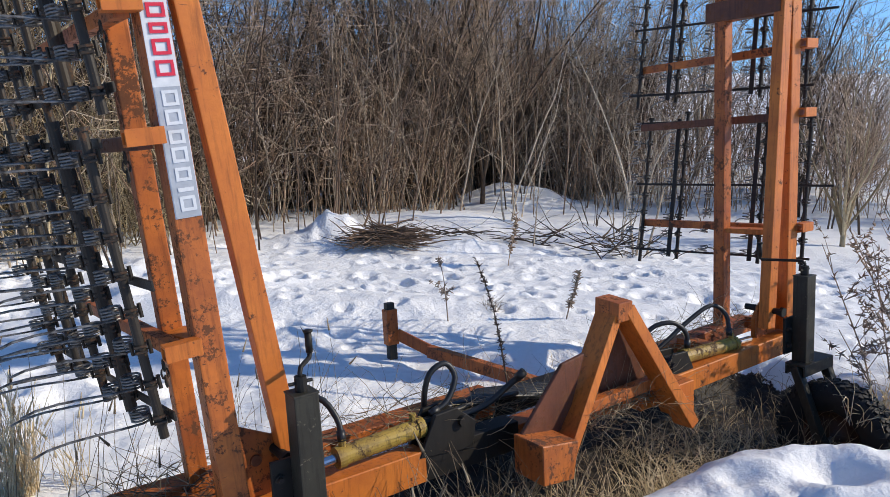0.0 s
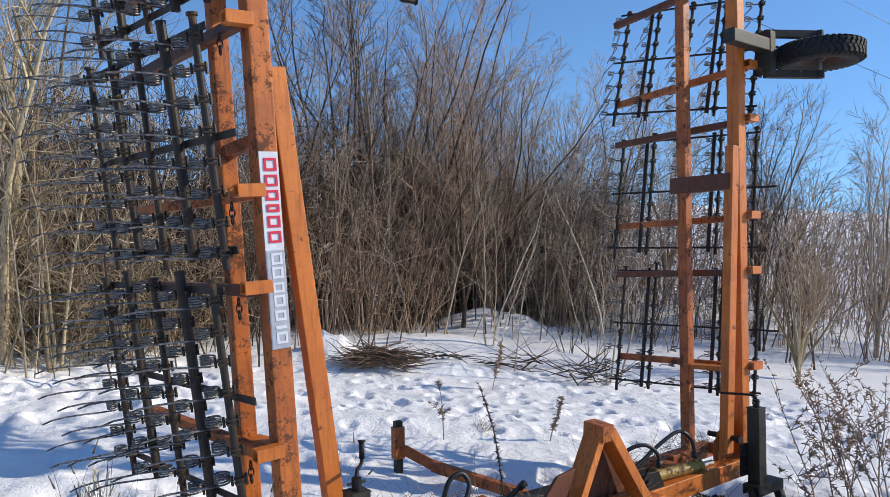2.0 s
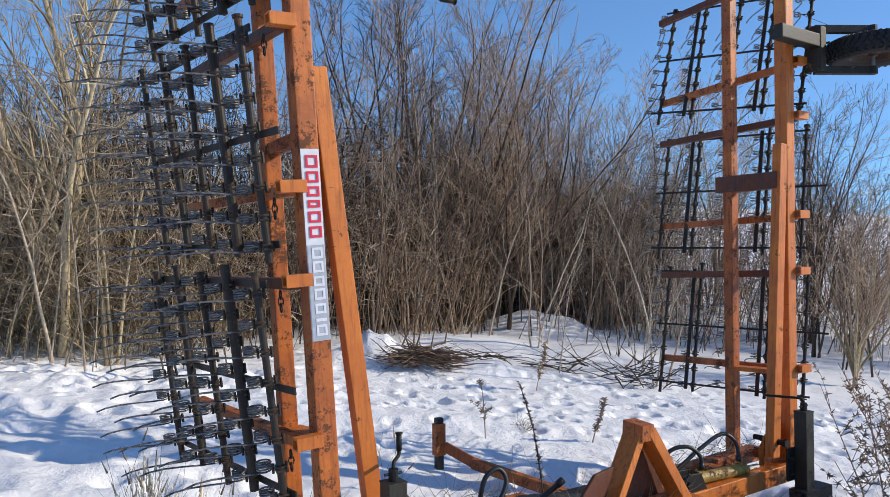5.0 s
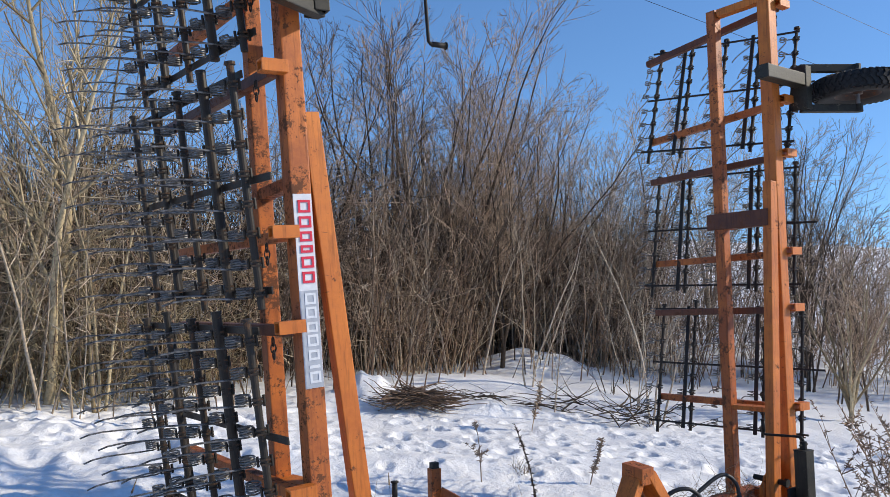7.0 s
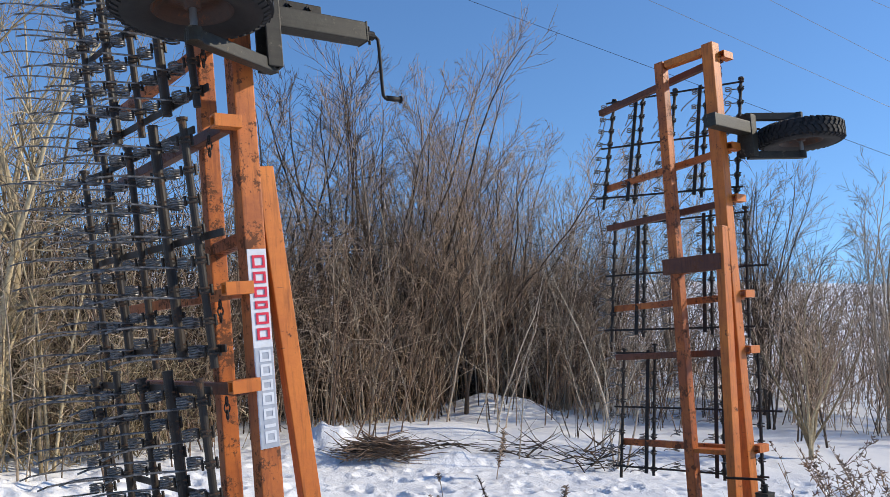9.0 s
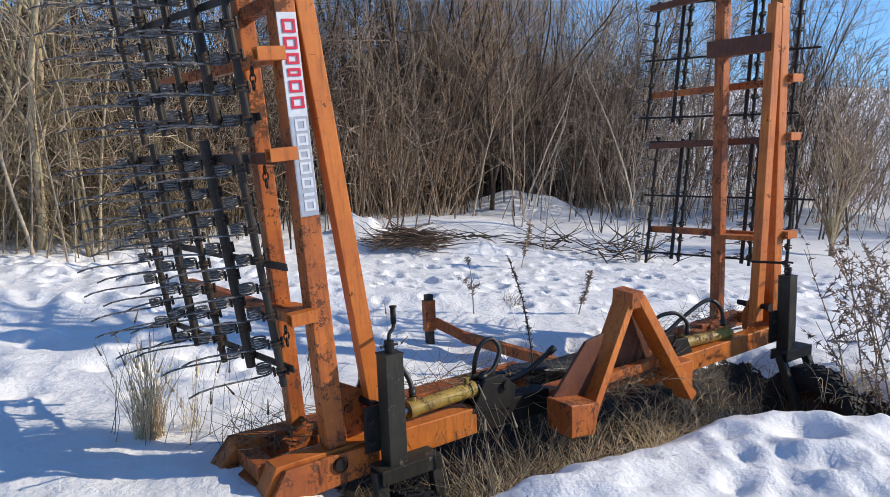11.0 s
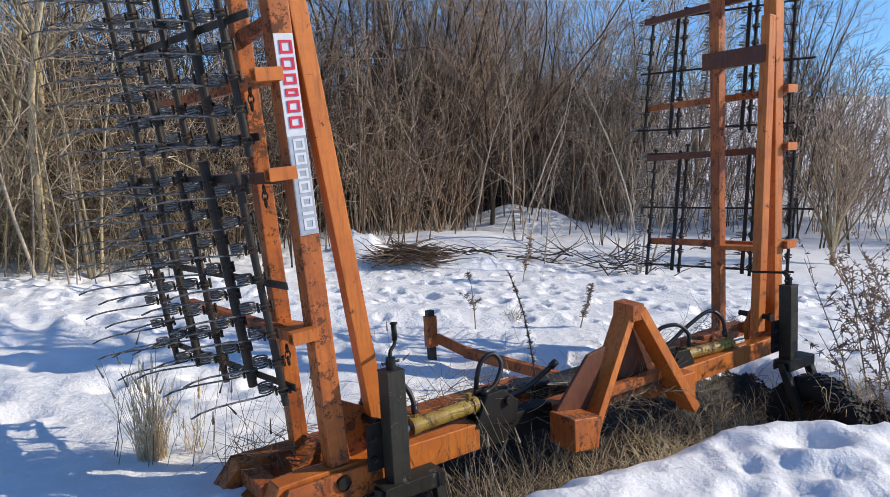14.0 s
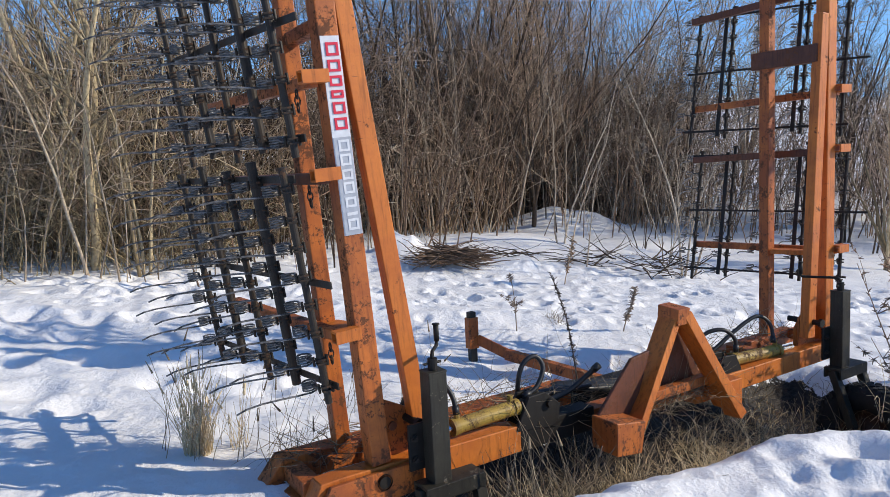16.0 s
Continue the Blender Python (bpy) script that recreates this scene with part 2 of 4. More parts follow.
for k in range(60):
    PRINTS.append((rnd.uniform(1.2, 4.2), rnd.uniform(0.5, 1.75), rnd.uniform(0.06, 0.11), rnd.uniform(0.012, 0.034)))
PCELL = {}
for q in PRINTS:
    for i in range(int(math.floor((q[0] - 0.5) / 0.5)), int(math.floor((q[0] + 0.5) / 0.5)) + 1):
        for j in range(int(math.floor((q[1] - 0.5) / 0.5)), int(math.floor((q[1] + 0.5) / 0.5)) + 1):
            PCELL.setdefault((i, j), []).append(q)
HINV = HARROW.inverted()


def bank_edge(x):
    """Where the bank ends towards the harrow, in the harrow's plan."""
    return -0.47 - 0.52 * smooth(0.35, 1.15, x)


def hollow(x, y):
    """0 to 1: the bare, grassy hollow along the harrow's frame."""
    p = HINV @ Vector((x, y, 0.3))
    e = 0.10 * noise.noise((x * 2.1, y * 2.1, 3.0))
    front = bank_edge(p.x) + e
    a = smooth(front - 0.04, front + 0.20, p.y) * (1 - smooth(0.30 + e, 0.75 + e, p.y))
    return a * smooth(-1.75, -1.15, p.x) * (1 - smooth(1.90, 2.3, p.x))


def ground_z(x, y):
    far = max(0.0, math.hypot(x - 2, y - 3) - 14)
    z = 0.40 - 0.06 * x - 0.05 * (y - 3)
    z = z * math.exp(-far / 20) - 0.9 * (1 - math.exp(-far / 20))
    # the bank on which one stands
    p = HINV @ Vector((x, y, 0.3))
    w_ = p.y - bank_edge(p.x)
    z += (0.15 + 0.07 * smooth(-0.2, 0.5, p.x)) * (1 - smooth(-0.22, 0.16, w_)) * smooth(-1.5, -0.8, p.x)
    crust = (1 - smooth(-0.30, 0.05, w_)) * smooth(-0.6, 0.2, p.x)
    if crust > 0:
        z += crust * (0.030 * noise.noise((x * 3.2, y * 3.2, 7.0)) - 0.030 * max(0.0, noise.noise((x * 5.5, y * 5.5, 1.0)) - 0.12) + 0.012 * noise.noise((x * 9.0, y * 9.0, 8.0)))
    z -= 0.27 * hollow(x, y)
    z += 0.055 * noise.noise((x * 0.55, y * 0.55, 0.0)) + 0.02 * noise.noise((x * 1.7, y * 1.7, 5.0)) + 0.018 * noise.noise((x * 5.0, y * 5.0, 9.0)) + 0.012 * noise.noise((x * 11.0, y * 11.0, 4.0)) * (1 if y < 4 else 0.6)
    # the heap in front of the wood, and small drifts
    for hx, hy, rx, ry, h, a in HEAPS:
        dx, dy = x - hx, y - hy
        u, w = dx * math.cos(a) + dy * math.sin(a), -dx * math.sin(a) + dy * math.cos(a)
        g = (u / rx) ** 2 + (w / ry) ** 2
        if g < 6:
            z += h * math.exp(-g ** 1.5) * (1 + 0.25 * noise.noise((x * 1.5, y * 1.5, 2.0)))
    for px, py, r, h in PCELL.get((math.floor(x / 0.5), math.floor(y / 0.5)), ()):
        g = ((x - px) ** 2 + (y - py) ** 2) / (r * r)
        if g < 5:
            z += h * (-math.exp(-g * 1.6) + 0.35 * math.exp(-(g - 1.6) ** 2))
    return z


_a = math.atan2(-0.5, 0.866)
HEAPS = [(*at(14.6, 1.12), 0.66, 0.9, 0.30, _a), (*at(14.5, 1.82), 0.76, 0.8, 0.29, _a), (*at(14.4, 2.50), 0.70, 0.7, 0.16, _a), (*at(9.5, -1.35), 0.45, 0.28, 0.10, _a), (*at(9.6, -1.05), 0.35, 0.25, 0.24, _a), (*at(9.2, -0.3), 1.4, 0.35, 0.16, _a),
         (*at(6.3, -0.6), 1.6, 0.35, 0.10, _a), (*at(17, 7.5), 3.0, 1.5, 0.9, _a), (*at(4.95, 0.85), 0.5, 0.25, 0.10, _a), (*at(11.5, 0.6), 1.6, 0.5, 0.2, _a)]


def axis(lo, hi, fine_lo, fine_hi, step):
    xs = list(np.arange(fine_lo, fine_hi + 1e-6, step))
    d, x = step, xs[-1]
    while x < hi:
        d *= 1.16
        x += d
        xs.append(x)
    d, x = step, xs[0]
    while x > lo:
        d *= 1.16
        x -= d
        xs.insert(0, x)
    return xs


def build_ground():
    ss, ds = axis(-1500, 1500, -5.0, 4.6, 0.035), axis(-1500, 2500, 0.6, 8.8, 0.035)
    vs, fs, soil_w = [], [], []
    for dd in ds:
        for s_ in ss:
            x, y = at(dd, s_)
            vs.append((x, y, ground_z(x, y)))
            soil_w.append(hollow(x, y) if abs(s_) < 9 and abs(dd) < 15 else 0.0)
    n = len(ss)
    for j in range(len(ds) - 1):
        for i in range(n - 1):
            o = j * n + i
            fs.append((o, o + 1, o + n + 1, o + n))
    me = bpy.data.meshes.new("ground")
    me.from_pydata(vs, [], fs)
    me.polygons.foreach_set("use_smooth", [True] * len(me.polygons))
    at_ = me.attributes.new("soil", "FLOAT", "POINT")
    at_.data.foreach_set("value", soil_w)
    me.update()
    return tagged(link("ground", me, SNOW), "trampled snow field with a bare grassy hollow", "snow ground", kind="structure")


build_ground()

# ---- the harrow ----
harrow = new("harrow")
harrow.matrix_basis = HARROW
tagged(harrow, "rusty orange spring-tine harrow with both wings folded upright", "harrow")


def open_tube(bm, p, q, w, h, up=(0, 0, 1), wall=0.008):
    """A square tube whose ends are seen open."""
    m, n = bar_matrix(p, q, up)
    for sx, sy, ww, hh in ((w / 2 - wall / 2, 0, wall, h), (-w / 2 + wall / 2, 0, wall, h), (0, h / 2 - wall / 2, w - 2 * wall, wall), (0, -h / 2 + wall / 2, w - 2 * wall, wall)):
        add_box(bm, (ww, hh, n), m @ Matrix.Translation((sx, sy, 0)), 0.0015)


# one tine: bent wire with a coil beside the bar; points to -x
def tine_mesh(side):
    """side: -1 points to -x, 1 is its mirror image."""
    sp = Soup()
    pts = [(0.025, 0.0, 0.0), (-0.02, 0.02, 0.0), (-0.045, 0.045, 0.004)]
    turns, r = (4, 0.029) if side < 0 else (2, 0.021)
    for i in range(turns * 10 + 1):
        a = 2 * math.pi * i / 10
        pts.append((-0.05 - r * math.sin(a), 0.05 + r - r * math.cos(a), 0.020 - 0.040 * i / (turns * 10)))
    pts += [(-0.11, 0.045, -0.014), (-0.18, 0.04, -0.004), (-0.26, 0.036, 0.004), (-0.32, 0.033, 0.003), (-0.36, 0.03, -0.006)]
    sp.add(*tube([(-side * x, y, z) for x, y, z in pts], 0.0042, 5))
    me = sp.mesh("tine")
    me.materials.append(STEEL)
    return me


TINE = {-1: tine_mesh(-1), 1: tine_mesh(1)}


def clamp_mesh():
    bm = bmesh.new()
    add_box(bm, (0.038, 0.038, 0.008), pose(0.0, 0, 0.009), 0.002)
    add_box(bm, (0.038, 0.038, 0.008), pose(0.0, 0, -0.009), 0.002)
    rod(bm, (0.026, 0.0, -0.022), (0.026, 0.0, 0.022), 0.007, 6)
    rod(bm, (-0.026, 0.014, -0.02), (-0.026, 0.014, 0.02), 0.006, 6)
    me = bpy.data.meshes.new("clamp")
    bm.to_mesh(me)
    bm.free()
    me.materials.append(BAR)
    return me


CLAMP = clamp_mesh()
ROWS_Y = (0.03, 0.29, 0.55, 0.82, 1.08)


def tine_section(s, m, z0, tilt, nod=0.0):
    """A section of five tine bars on three flat rails. s: the side to which the tines point."""
    wide = 1.0 if s < 0 else 0.94
    bm = bmesh.new()
    for z, y0 in ((0.05, -0.02), (0.485, -0.12), (0.90, 0.0)):
        beam(bm, (s * -0.030, y0, z), (s * -0.030, 1.14 * wide, z + 0.012), 0.030 if s < 0 else 0.014, 0.008, 0.002, (1, 0, 0))
    for y in (0.335 * wide, 0.865 * wide):
        beam(bm, (s * -0.034, y, 0.02), (s * -0.034, y, 0.93), 0.026, 0.012, 0.002, (1, 0, 0))
    sec = part("tine_section", bm, BAR, harrow, "black steel tine section", m @ pose(s * (0.165 if s < 0 else 0.225), 0, z0) @ pose(0, 0, 0, 0, 0, 8 if s < 0 else 19) @ pose(0, 0, 0, nod, tilt, 0))
    for k, y in enumerate([q_ * wide for q_ in ROWS_Y]):
        bm = bmesh.new()
        rod(bm, (0, y, -0.02 + 0.03 * (k % 2)), (0, y, 0.95 + 0.03 * (k % 2)), 0.0115 if s > 0 else (0.020 if k == 1 else 0.0150), 12)
        rod(bm, (0, y, 0.94 + 0.03 * (k % 2)), (0, y, 0.952 + 0.03 * (k % 2)), 0.022, 10)
        bar = part("tine_bar", bm, BAR, sec)
        for i in range(8):
            z = 0.045 + 0.117 * i + 0.024 * ((k * 2) % 5) / 2
            if z > 0.94:
                continue
            flip = pose(0, 0, 0, 0, 0, -20) if s < 0 else pose(0, 0, 0, 0, 0, 38)
            mm = pose(0, y, z) @ flip @ pose(0, 0, 0, rnd.uniform(-4, 4), rnd.uniform(-3, 3), rnd.uniform(-6, 6))
            link("tine", TINE[s], None, sec, "", mm)
            link("clamp", CLAMP, None, sec, "", pose(0, y, z) @ flip)
    return sec


ARMS = (0.57, 1.21, 1.58, 2.23, 2.59, 3.24)


def wing(s, m, rear, brace_top, brace_foot):
    """One folded wing. s: its outer side (-1 or 1); rear: place of the rear post; local z runs up along the posts."""
    post = new_beam("front_post", (0, 0, -0.02), (0, 0, 3.32), 0.086, 0.086, ORANGE_WORN if s < 0 else ORANGE, harrow, "square orange steel post", m, 0.006)
    new_beam("rear_post", (rear[0], rear[1], -0.05), (rear[0], rear[1], 3.28), 0.07, 0.07, ORANGE_WORN, harrow, "orange steel post with flaking paint", m, 0.005)
    new_beam("brace", brace_foot, brace_top, 0.075, 0.06, ORANGE, harrow, "slanting orange steel stay", m, 0.004, (0, 1, 0))
    new_beam("top_tie", (0, 0.05, 3.28), (rear[0], rear[1] - 0.04, 3.25), 0.07, 0.05, ORANGE, harrow, "", m)
    new_beam("cross_tie", (0, 0.05, 1.78), (rear[0], rear[1] - 0.04, 1.76), 0.06, 0.05, ORANGE_WORN, harrow, "", m)
    new_beam("cross_tie", (s * -0.02, 0.05, 0.54), (rear[0], rear[1] - 0.04, 0.54), 0.09, 0.03, ORANGE, harrow, "", m)
    for k, z in enumerate(ARMS):
        bm = bmesh.new()
        sag = 0.0 if s < 0 else (0.02, 0.03, 0.03, 0.05, 0.10, 0.13)[k]
        beam(bm, (s * 0.085, -0.03, z - 0.02), (s * 0.085 - 0.10, 1.16 if s < 0 else 1.0, z - 0.02 - sag), 0.045, 0.045, 0.003)
        part("support_arm", bm, BROWN if k % 2 else ORANGE_WORN, harrow, "long arm carrying the tine section", m)
        bm = bmesh.new()
        open_tube(bm, (s * 0.145, -0.055, z - 0.005), (s * 0.035, -0.055, z - 0.005), 0.055, 0.05)
        part("arm_bracket", bm, ORANGE, harrow, "short open-ended square tube", m @ pose(0, 0.0, 0))
        # chain and shackle between arm and section
        sp = Soup()
        for i in range(3):
            c = Vector((s * 0.135, 0.02, z - 0.06 - 0.026 * i))
            ring = [(c.x + (0.011 * math.cos(a) if i % 2 else 0), c.y + (0 if i % 2 else 0.011 * math.cos(a)), c.z + 0.019 * math.sin(a)) for a in [2 * math.pi * j / 8 for j in range(9)]]
            sp.add(*tube(ring, 0.0035, 4))
        link("chain", sp.mesh("chain"), BAR, harrow, "", m)
    for k, z0 in enumerate((0.30, 1.30, 2.32 if s < 0 else 2.27)):
        tine_section(s, m, z0, -4.0 if s < 0 else (15.0, 15.0, 16.0)[k], 0.0 if s < 0 else (0, 0, 3.0)[k])
    # hinge plates and pin at the foot
    bm = bmesh.new()
    prism(bm, [(s * 0.05, -0.12), (s * -0.19, -0.12), (s * -0.19, 0.06), (s * -0.12, 0.14), (s * -0.05, 0.14)], -0.012, 0.012, 0.002)
    part("hinge_plate", bm, ORANGE, harrow, "", m @ pose(0, 0.075, 0))
    bm = bmesh.new()
    prism(bm, [(s * -0.05, -0.12), (s * -0.22, -0.12), (s * -0.22, 0.14), (s * -0.05, 0.24)], -0.006, 0.006, 0.002)
    part("hinge_plate", bm, ORANGE_WORN, harrow, "", m @ pose(0, 0.035, 0))
    bm = bmesh.new()
    rod(bm, (s * -0.17, -0.08, 0.12), (s * -0.17, 0.13, 0.12), 0.018, 12)
    rod(bm, (s * -0.17, -0.10, 0.12), (s * -0.17, -0.08, 0.12), 0.028, 6)
    part("hinge_pin", bm, GREASE_AND_HOLE, harrow, "", m)
    bm = bmesh.new()
    rod(bm, (s * -0.10, 0.02, 0.10), (s * -0.10, 0.13, 0.10), 0.02, 10)
    part("hinge_pin", bm, BROWN, harrow, "", m)
    return post


WL = pose(-1.524, 0, 0.60) @ pose(0, 0, 0, 0, -3.5, 0)
WR = pose(1.715, 0, 0.565) @ pose(0, 0, 0, 0, 0.2, 0)
post_l = wing(-1, WL, (-0.035, 0.30), (0.064, -0.01, 2.06), (0.215, -0.01, 0.02))
post_r = wing(1, WR, (-0.085, 0.35), (-0.068, -0.01, 2.03), (-0.19, -0.01, 0.02))
# rusty plate across the far wing's posts
bm = bmesh.new()
prism(bm, [(-0.055, 1.74), (-0.055, 1.85), (-0.13, 1.85), (-0.13, 1.74)], -0.02, 0.44, 0.003)
part("cross_plate", bm, BROWN, harrow, "rusty flat plate between the posts", WR)

# long decal on the near post: plain bars stand for the maker's name
decal = new_beam("decal", (0, -0.0445, 0.955), (0, -0.0445, 1.725), 0.003, 0.078, DECAL, post_l, "white and grey strip with red and white bars", None, 0.0, (1, 0, 0))
bm = bmesh.new()
beam(bm, (0, -0.0465, 0.957), (0, -0.0465, 1.340), 0.003, 0.074, 0.0, (1, 0, 0))
part("decal_field", bm, DECAL_GREY, post_l)
for z0, z1, col in [(1.625, 1.675, DECAL_RED), (1.565, 1.61, DECAL_RED), (1.51, 1.55, DECAL_RED), (1.465, 1.495, DECAL_RED), (1.405, 1.45, DECAL_RED), (1.345, 1.39, DECAL_RED),
                    (1.26, 1.305, DECAL), (1.205, 1.25, DECAL), (1.15, 1.19, DECAL), (1.095, 1.14, DECAL), (1.04, 1.08, DECAL), (1.008, 1.02, DECAL), (0.95, 0.995, DECAL)]:
    z0, z1 = z0 + 0.025, z1 + 0.025
    bm = bmesh.new()
    hw, st = (0.026 if col is DECAL_RED else 0.023), 0.0095
    if z1 - z0 < 0.02:
        beam(bm, (0.004, -0.0485, z0), (0.004, -0.0485, z1), 0.003, 2 * hw, 0.0, (1, 0, 0))
    else:
        for za, zb, xa, ww in ((z0, z0 + st, 0.0, 2 * hw), (z1 - st, z1, 0.0, 2 * hw), (z0 + st, z1 - st, hw - st / 2, st), (z0 + st, z1 - st, st / 2 - hw, st)):
            beam(bm, (0.004 + xa, -0.0485, za), (0.004 + xa, -0.0485, zb), 0.003, ww, 0.0, (1, 0, 0))
    part("lettering_bar", bm, col, post_l)


# wheel unit: screw jack, channel, fork and wheel; local z points up along the jack
def tyre_bm():
    bm = bmesh.new()
    prof = [(0.160, -0.050), (0.180, -0.068), (0.245, -0.083), (0.285, -0.080), (0.312, -0.066), (0.322, -0.045), (0.325, 0.0),
            (0.322, 0.045), (0.312, 0.066), (0.285, 0.080), (0.245, 0.083), (0.180, 0.068), (0.160, 0.050)]
    n = 48
    rings = [[bm.verts.new((x, r * math.cos(2 * math.pi * i / n), r * math.sin(2 * math.pi * i / n))) for r, x in prof] for i in range(n)]
    for i in range(n):
        a, c = rings[i], rings[(i + 1) % n]
        for k in range(len(prof) - 1):
            bm.faces.new((a[k], a[k + 1], c[k + 1], c[k])).smooth = True
    return bm


def tread_bm():
    bm = bmesh.new()
    for i in range(40):
        th = 360 * i / 40
        for x, turn, off in ((-0.045, 28, 0), (0.045, -28, 4.5), (-0.014, -30, 2.2), (0.016, 30, 6.7)):
            add_box(bm, (0.030, 0.026, 0.016), pose(0, 0, 0, th + off) @ pose(x, 0, 0.3255, 0, 0, turn), 0)
        for x in (-0.071, 0.071):
            add_box(bm, (0.014, 0.022, 0.034), pose(0, 0, 0, th) @ pose(x, 0, 0.303, 0, -25 if x > 0 else 25, 0), 0)
    return bm


def wheel_unit(m, crank_turn, reach=0.33, tall=0.47, arm=0.24, trail=0.02, size=0.95, cx=0.05, fitted=True):
    bm = bmesh.new()
    add_box(bm, (0.084, 0.080, tall), pose(0, 0, tall / 2), 0.005)
    add_box(bm, (0.088, 0.084, 0.008), pose(0, 0, tall + 0.002), 0.002)
    jack = part("jack", bm, BLACK, harrow, "dark grey square screw jack", m)
    if fitted:
        crank = Soup()
        crank.add(*tube([(0, 0, 0.51), (0, 0, 0.535), (0.012, 0, 0.55), (0.05, 0, 0.552), (arm - 0.04, 0, 0.552), (arm - 0.01, 0, 0.553), (arm, 0, 0.562), (arm, 0, 0.58), (arm, 0, 0.63)], 0.008, 8))
        crank.add(*tube([(arm, 0, 0.57), (arm, 0, 0.64)], 0.012, 10))
        crank.add(*tube([(arm, 0, 0.64), (arm, 0, 0.645)], 0.017, 10))
        link("crank", crank.mesh("crank"), GREASE_AND_HOLE, jack, "bent crank handle", pose(0, 0, tall - 0.47) @ pose(0, 0, 0, 0, 0, crank_turn))
        bm = bmesh.new()
        rod(bm, (0, 0, 0.475), (0, 0, 0.525), 0.02, 12)
        rod(bm, (-0.04, 0, 0.505), (0.04, 0, 0.505), 0.006, 8)
        part("collar", bm, GREASE_AND_HOLE, jack, "", pose(0, 0, tall - 0.47))
        bm = bmesh.new()
        add_box(bm, (0.10, 0.014, 0.20), pose(-0.06, 0.046, 0.15), 0.003)
        part("mounting_plate", bm, GREASE_AND_HOLE, jack)
        for z in (0.10, 0.19):
            bm = bmesh.new()
            rod(bm, (-0.085, 0.03, z), (-0.085, 0.058, z), 0.016, 6)
            rod(bm, (-0.085, 0.018, z), (-0.085, 0.03, z), 0.009, 8)
            part("bolt", bm, BAR, jack)
    bm = bmesh.new()
    add_box(bm, (0.29, 0.11, 0.012), pose(cx, -0.01, 0.0), 0.003)
    add_box(bm, (0.29, 0.010, 0.06), pose(cx, -0.06, -0.028), 0.003)
    add_box(bm, (0.29, 0.010, 0.06), pose(cx, 0.04, -0.028), 0.003)
    part("fork_channel", bm, BLACK, jack, "scuffed dark grey channel")
    for x in (cx - 0.135, cx + 0.135):
        bm = bmesh.new()
        beam(bm, (x, -0.01, -0.01), (x, trail, -reach - 0.02), 0.05, 0.045, 0.004)
        rod(bm, (x - 0.025, trail, -reach), (x + 0.025, trail, -reach), 0.028, 12)
        part("fork_arm", bm, BLACK, jack)
    tyre = part("wheel", tyre_bm(), RUBBER, harrow, "black ribbed rubber tyre", m @ pose(cx, trail, -reach) @ Matrix.Diagonal((size, size, size, 1)))
    tagged(part("tread", tread_bm(), RUBBER, tyre), kind="stuff")
    bm = bmesh.new()
    n = 40
    prof = [(0.168, -0.058), (0.158, -0.052), (0.146, -0.012), (0.09, -0.006), (0.06, -0.022), (0.035, -0.03), (0.035, -0.05), (0.0, -0.05)]
    for sg in (1, -1):
        rings = [[bm.verts.new((sg * x, r * math.cos(2 * math.pi * i / n), r * math.sin(2 * math.pi * i / n))) for r, x in prof] for i in range(n)]
        for i in range(n):
            a, c = rings[i], rings[(i + 1) % n]
            for k in range(len(prof) - 1):
                bm.faces.new((a[k], a[k + 1], c[k + 1], c[k])).smooth = True
    part("rim", bm, RUST, tyre, "rusty steel rim")
    bm = bmesh.new()
    rod(bm, (-0.15, 0, 0), (0.15, 0, 0), 0.016, 12)
    for x in (-0.15, 0.15):
        rod(bm, (x - 0.01, 0, 0), (x + 0.01, 0, 0), 0.03, 6)
    part("axle", bm, GALV, tyre)
    return jack


wheel_unit(pose(-1.325, -0.165, 0.50), 48, 0.43, 0.47, 0.11, -0.10)
wheel_unit(pose(1.53, -0.22, 0.44), 117, 0.395, 0.47, 0.22, -0.165, 0.93)
wheel_unit(WL @ pose(0.10, -0.13, 2.645, 0, 90, 0), 0, 0.395, 0.42, 0.275, -0.22, 0.82, 0.075)
wheel_unit(WR @ pose(0.14, -0.13, 2.70, 0, -90, 0) @ pose(0, 0, 0, 0, 0, 180), 90, 0.335, 0.42, 0.24, 0.20, 0.83, 0.05, False)

# frame beams
bm = bmesh.new()
prism(bm, [(-1.88, 0.41), (-1.80, 0.57), (-1.70, 0.575), (-0.80, 0.575), (-0.80, 0.45), (-1.72, 0.43)], -0.05, 0.05, 0.004)
part("front_beam", bm, ORANGE, harrow, "orange box beam with a slanted end")
bm = bmesh.new()
prism(bm, [(-1.86, 0.41), (-1.77, 0.56), (-1.22, 0.57), (-1.22, 0.45)], -0.012, 0.012, 0.003)
part("face_plate", bm, ORANGE_WORN, harrow, "", pose(0, -0.068, 0))
# ring and solid black disc: the shade inside the hole, put in as colour
bm = bmesh.new()
rod(bm, (-1.535, -0.09, 0.52), (-1.535, -0.05, 0.52), 0.033, 20, None, False)
rod(bm, (-1.535, -0.088, 0.52), (-1.535, -0.05, 0.52), 0.026, 20, None, True)
part("pivot_hole_shade", bm, GREASE_AND_HOLE, harrow)
bm = bmesh.new()
prism(bm, [(0.42, 0.40), (0.42, 0.51), (1.80, 0.53), (1.90, 0.42)], -0.05, 0.05, 0.004)
part("front_beam", bm, ORANGE, harrow, "orange box beam with a slanted end")
bm = bmesh.new()
prism(bm, [(-1.93, 0.47), (-1.84, 0.575), (-0.2, 0.575), (-0.2, 0.46)], 0.28, 0.40, 0.004)
part("rear_beam", bm, ORANGE_WORN, harrow, "orange beam littered with dry grass")
bm = bmesh.new()
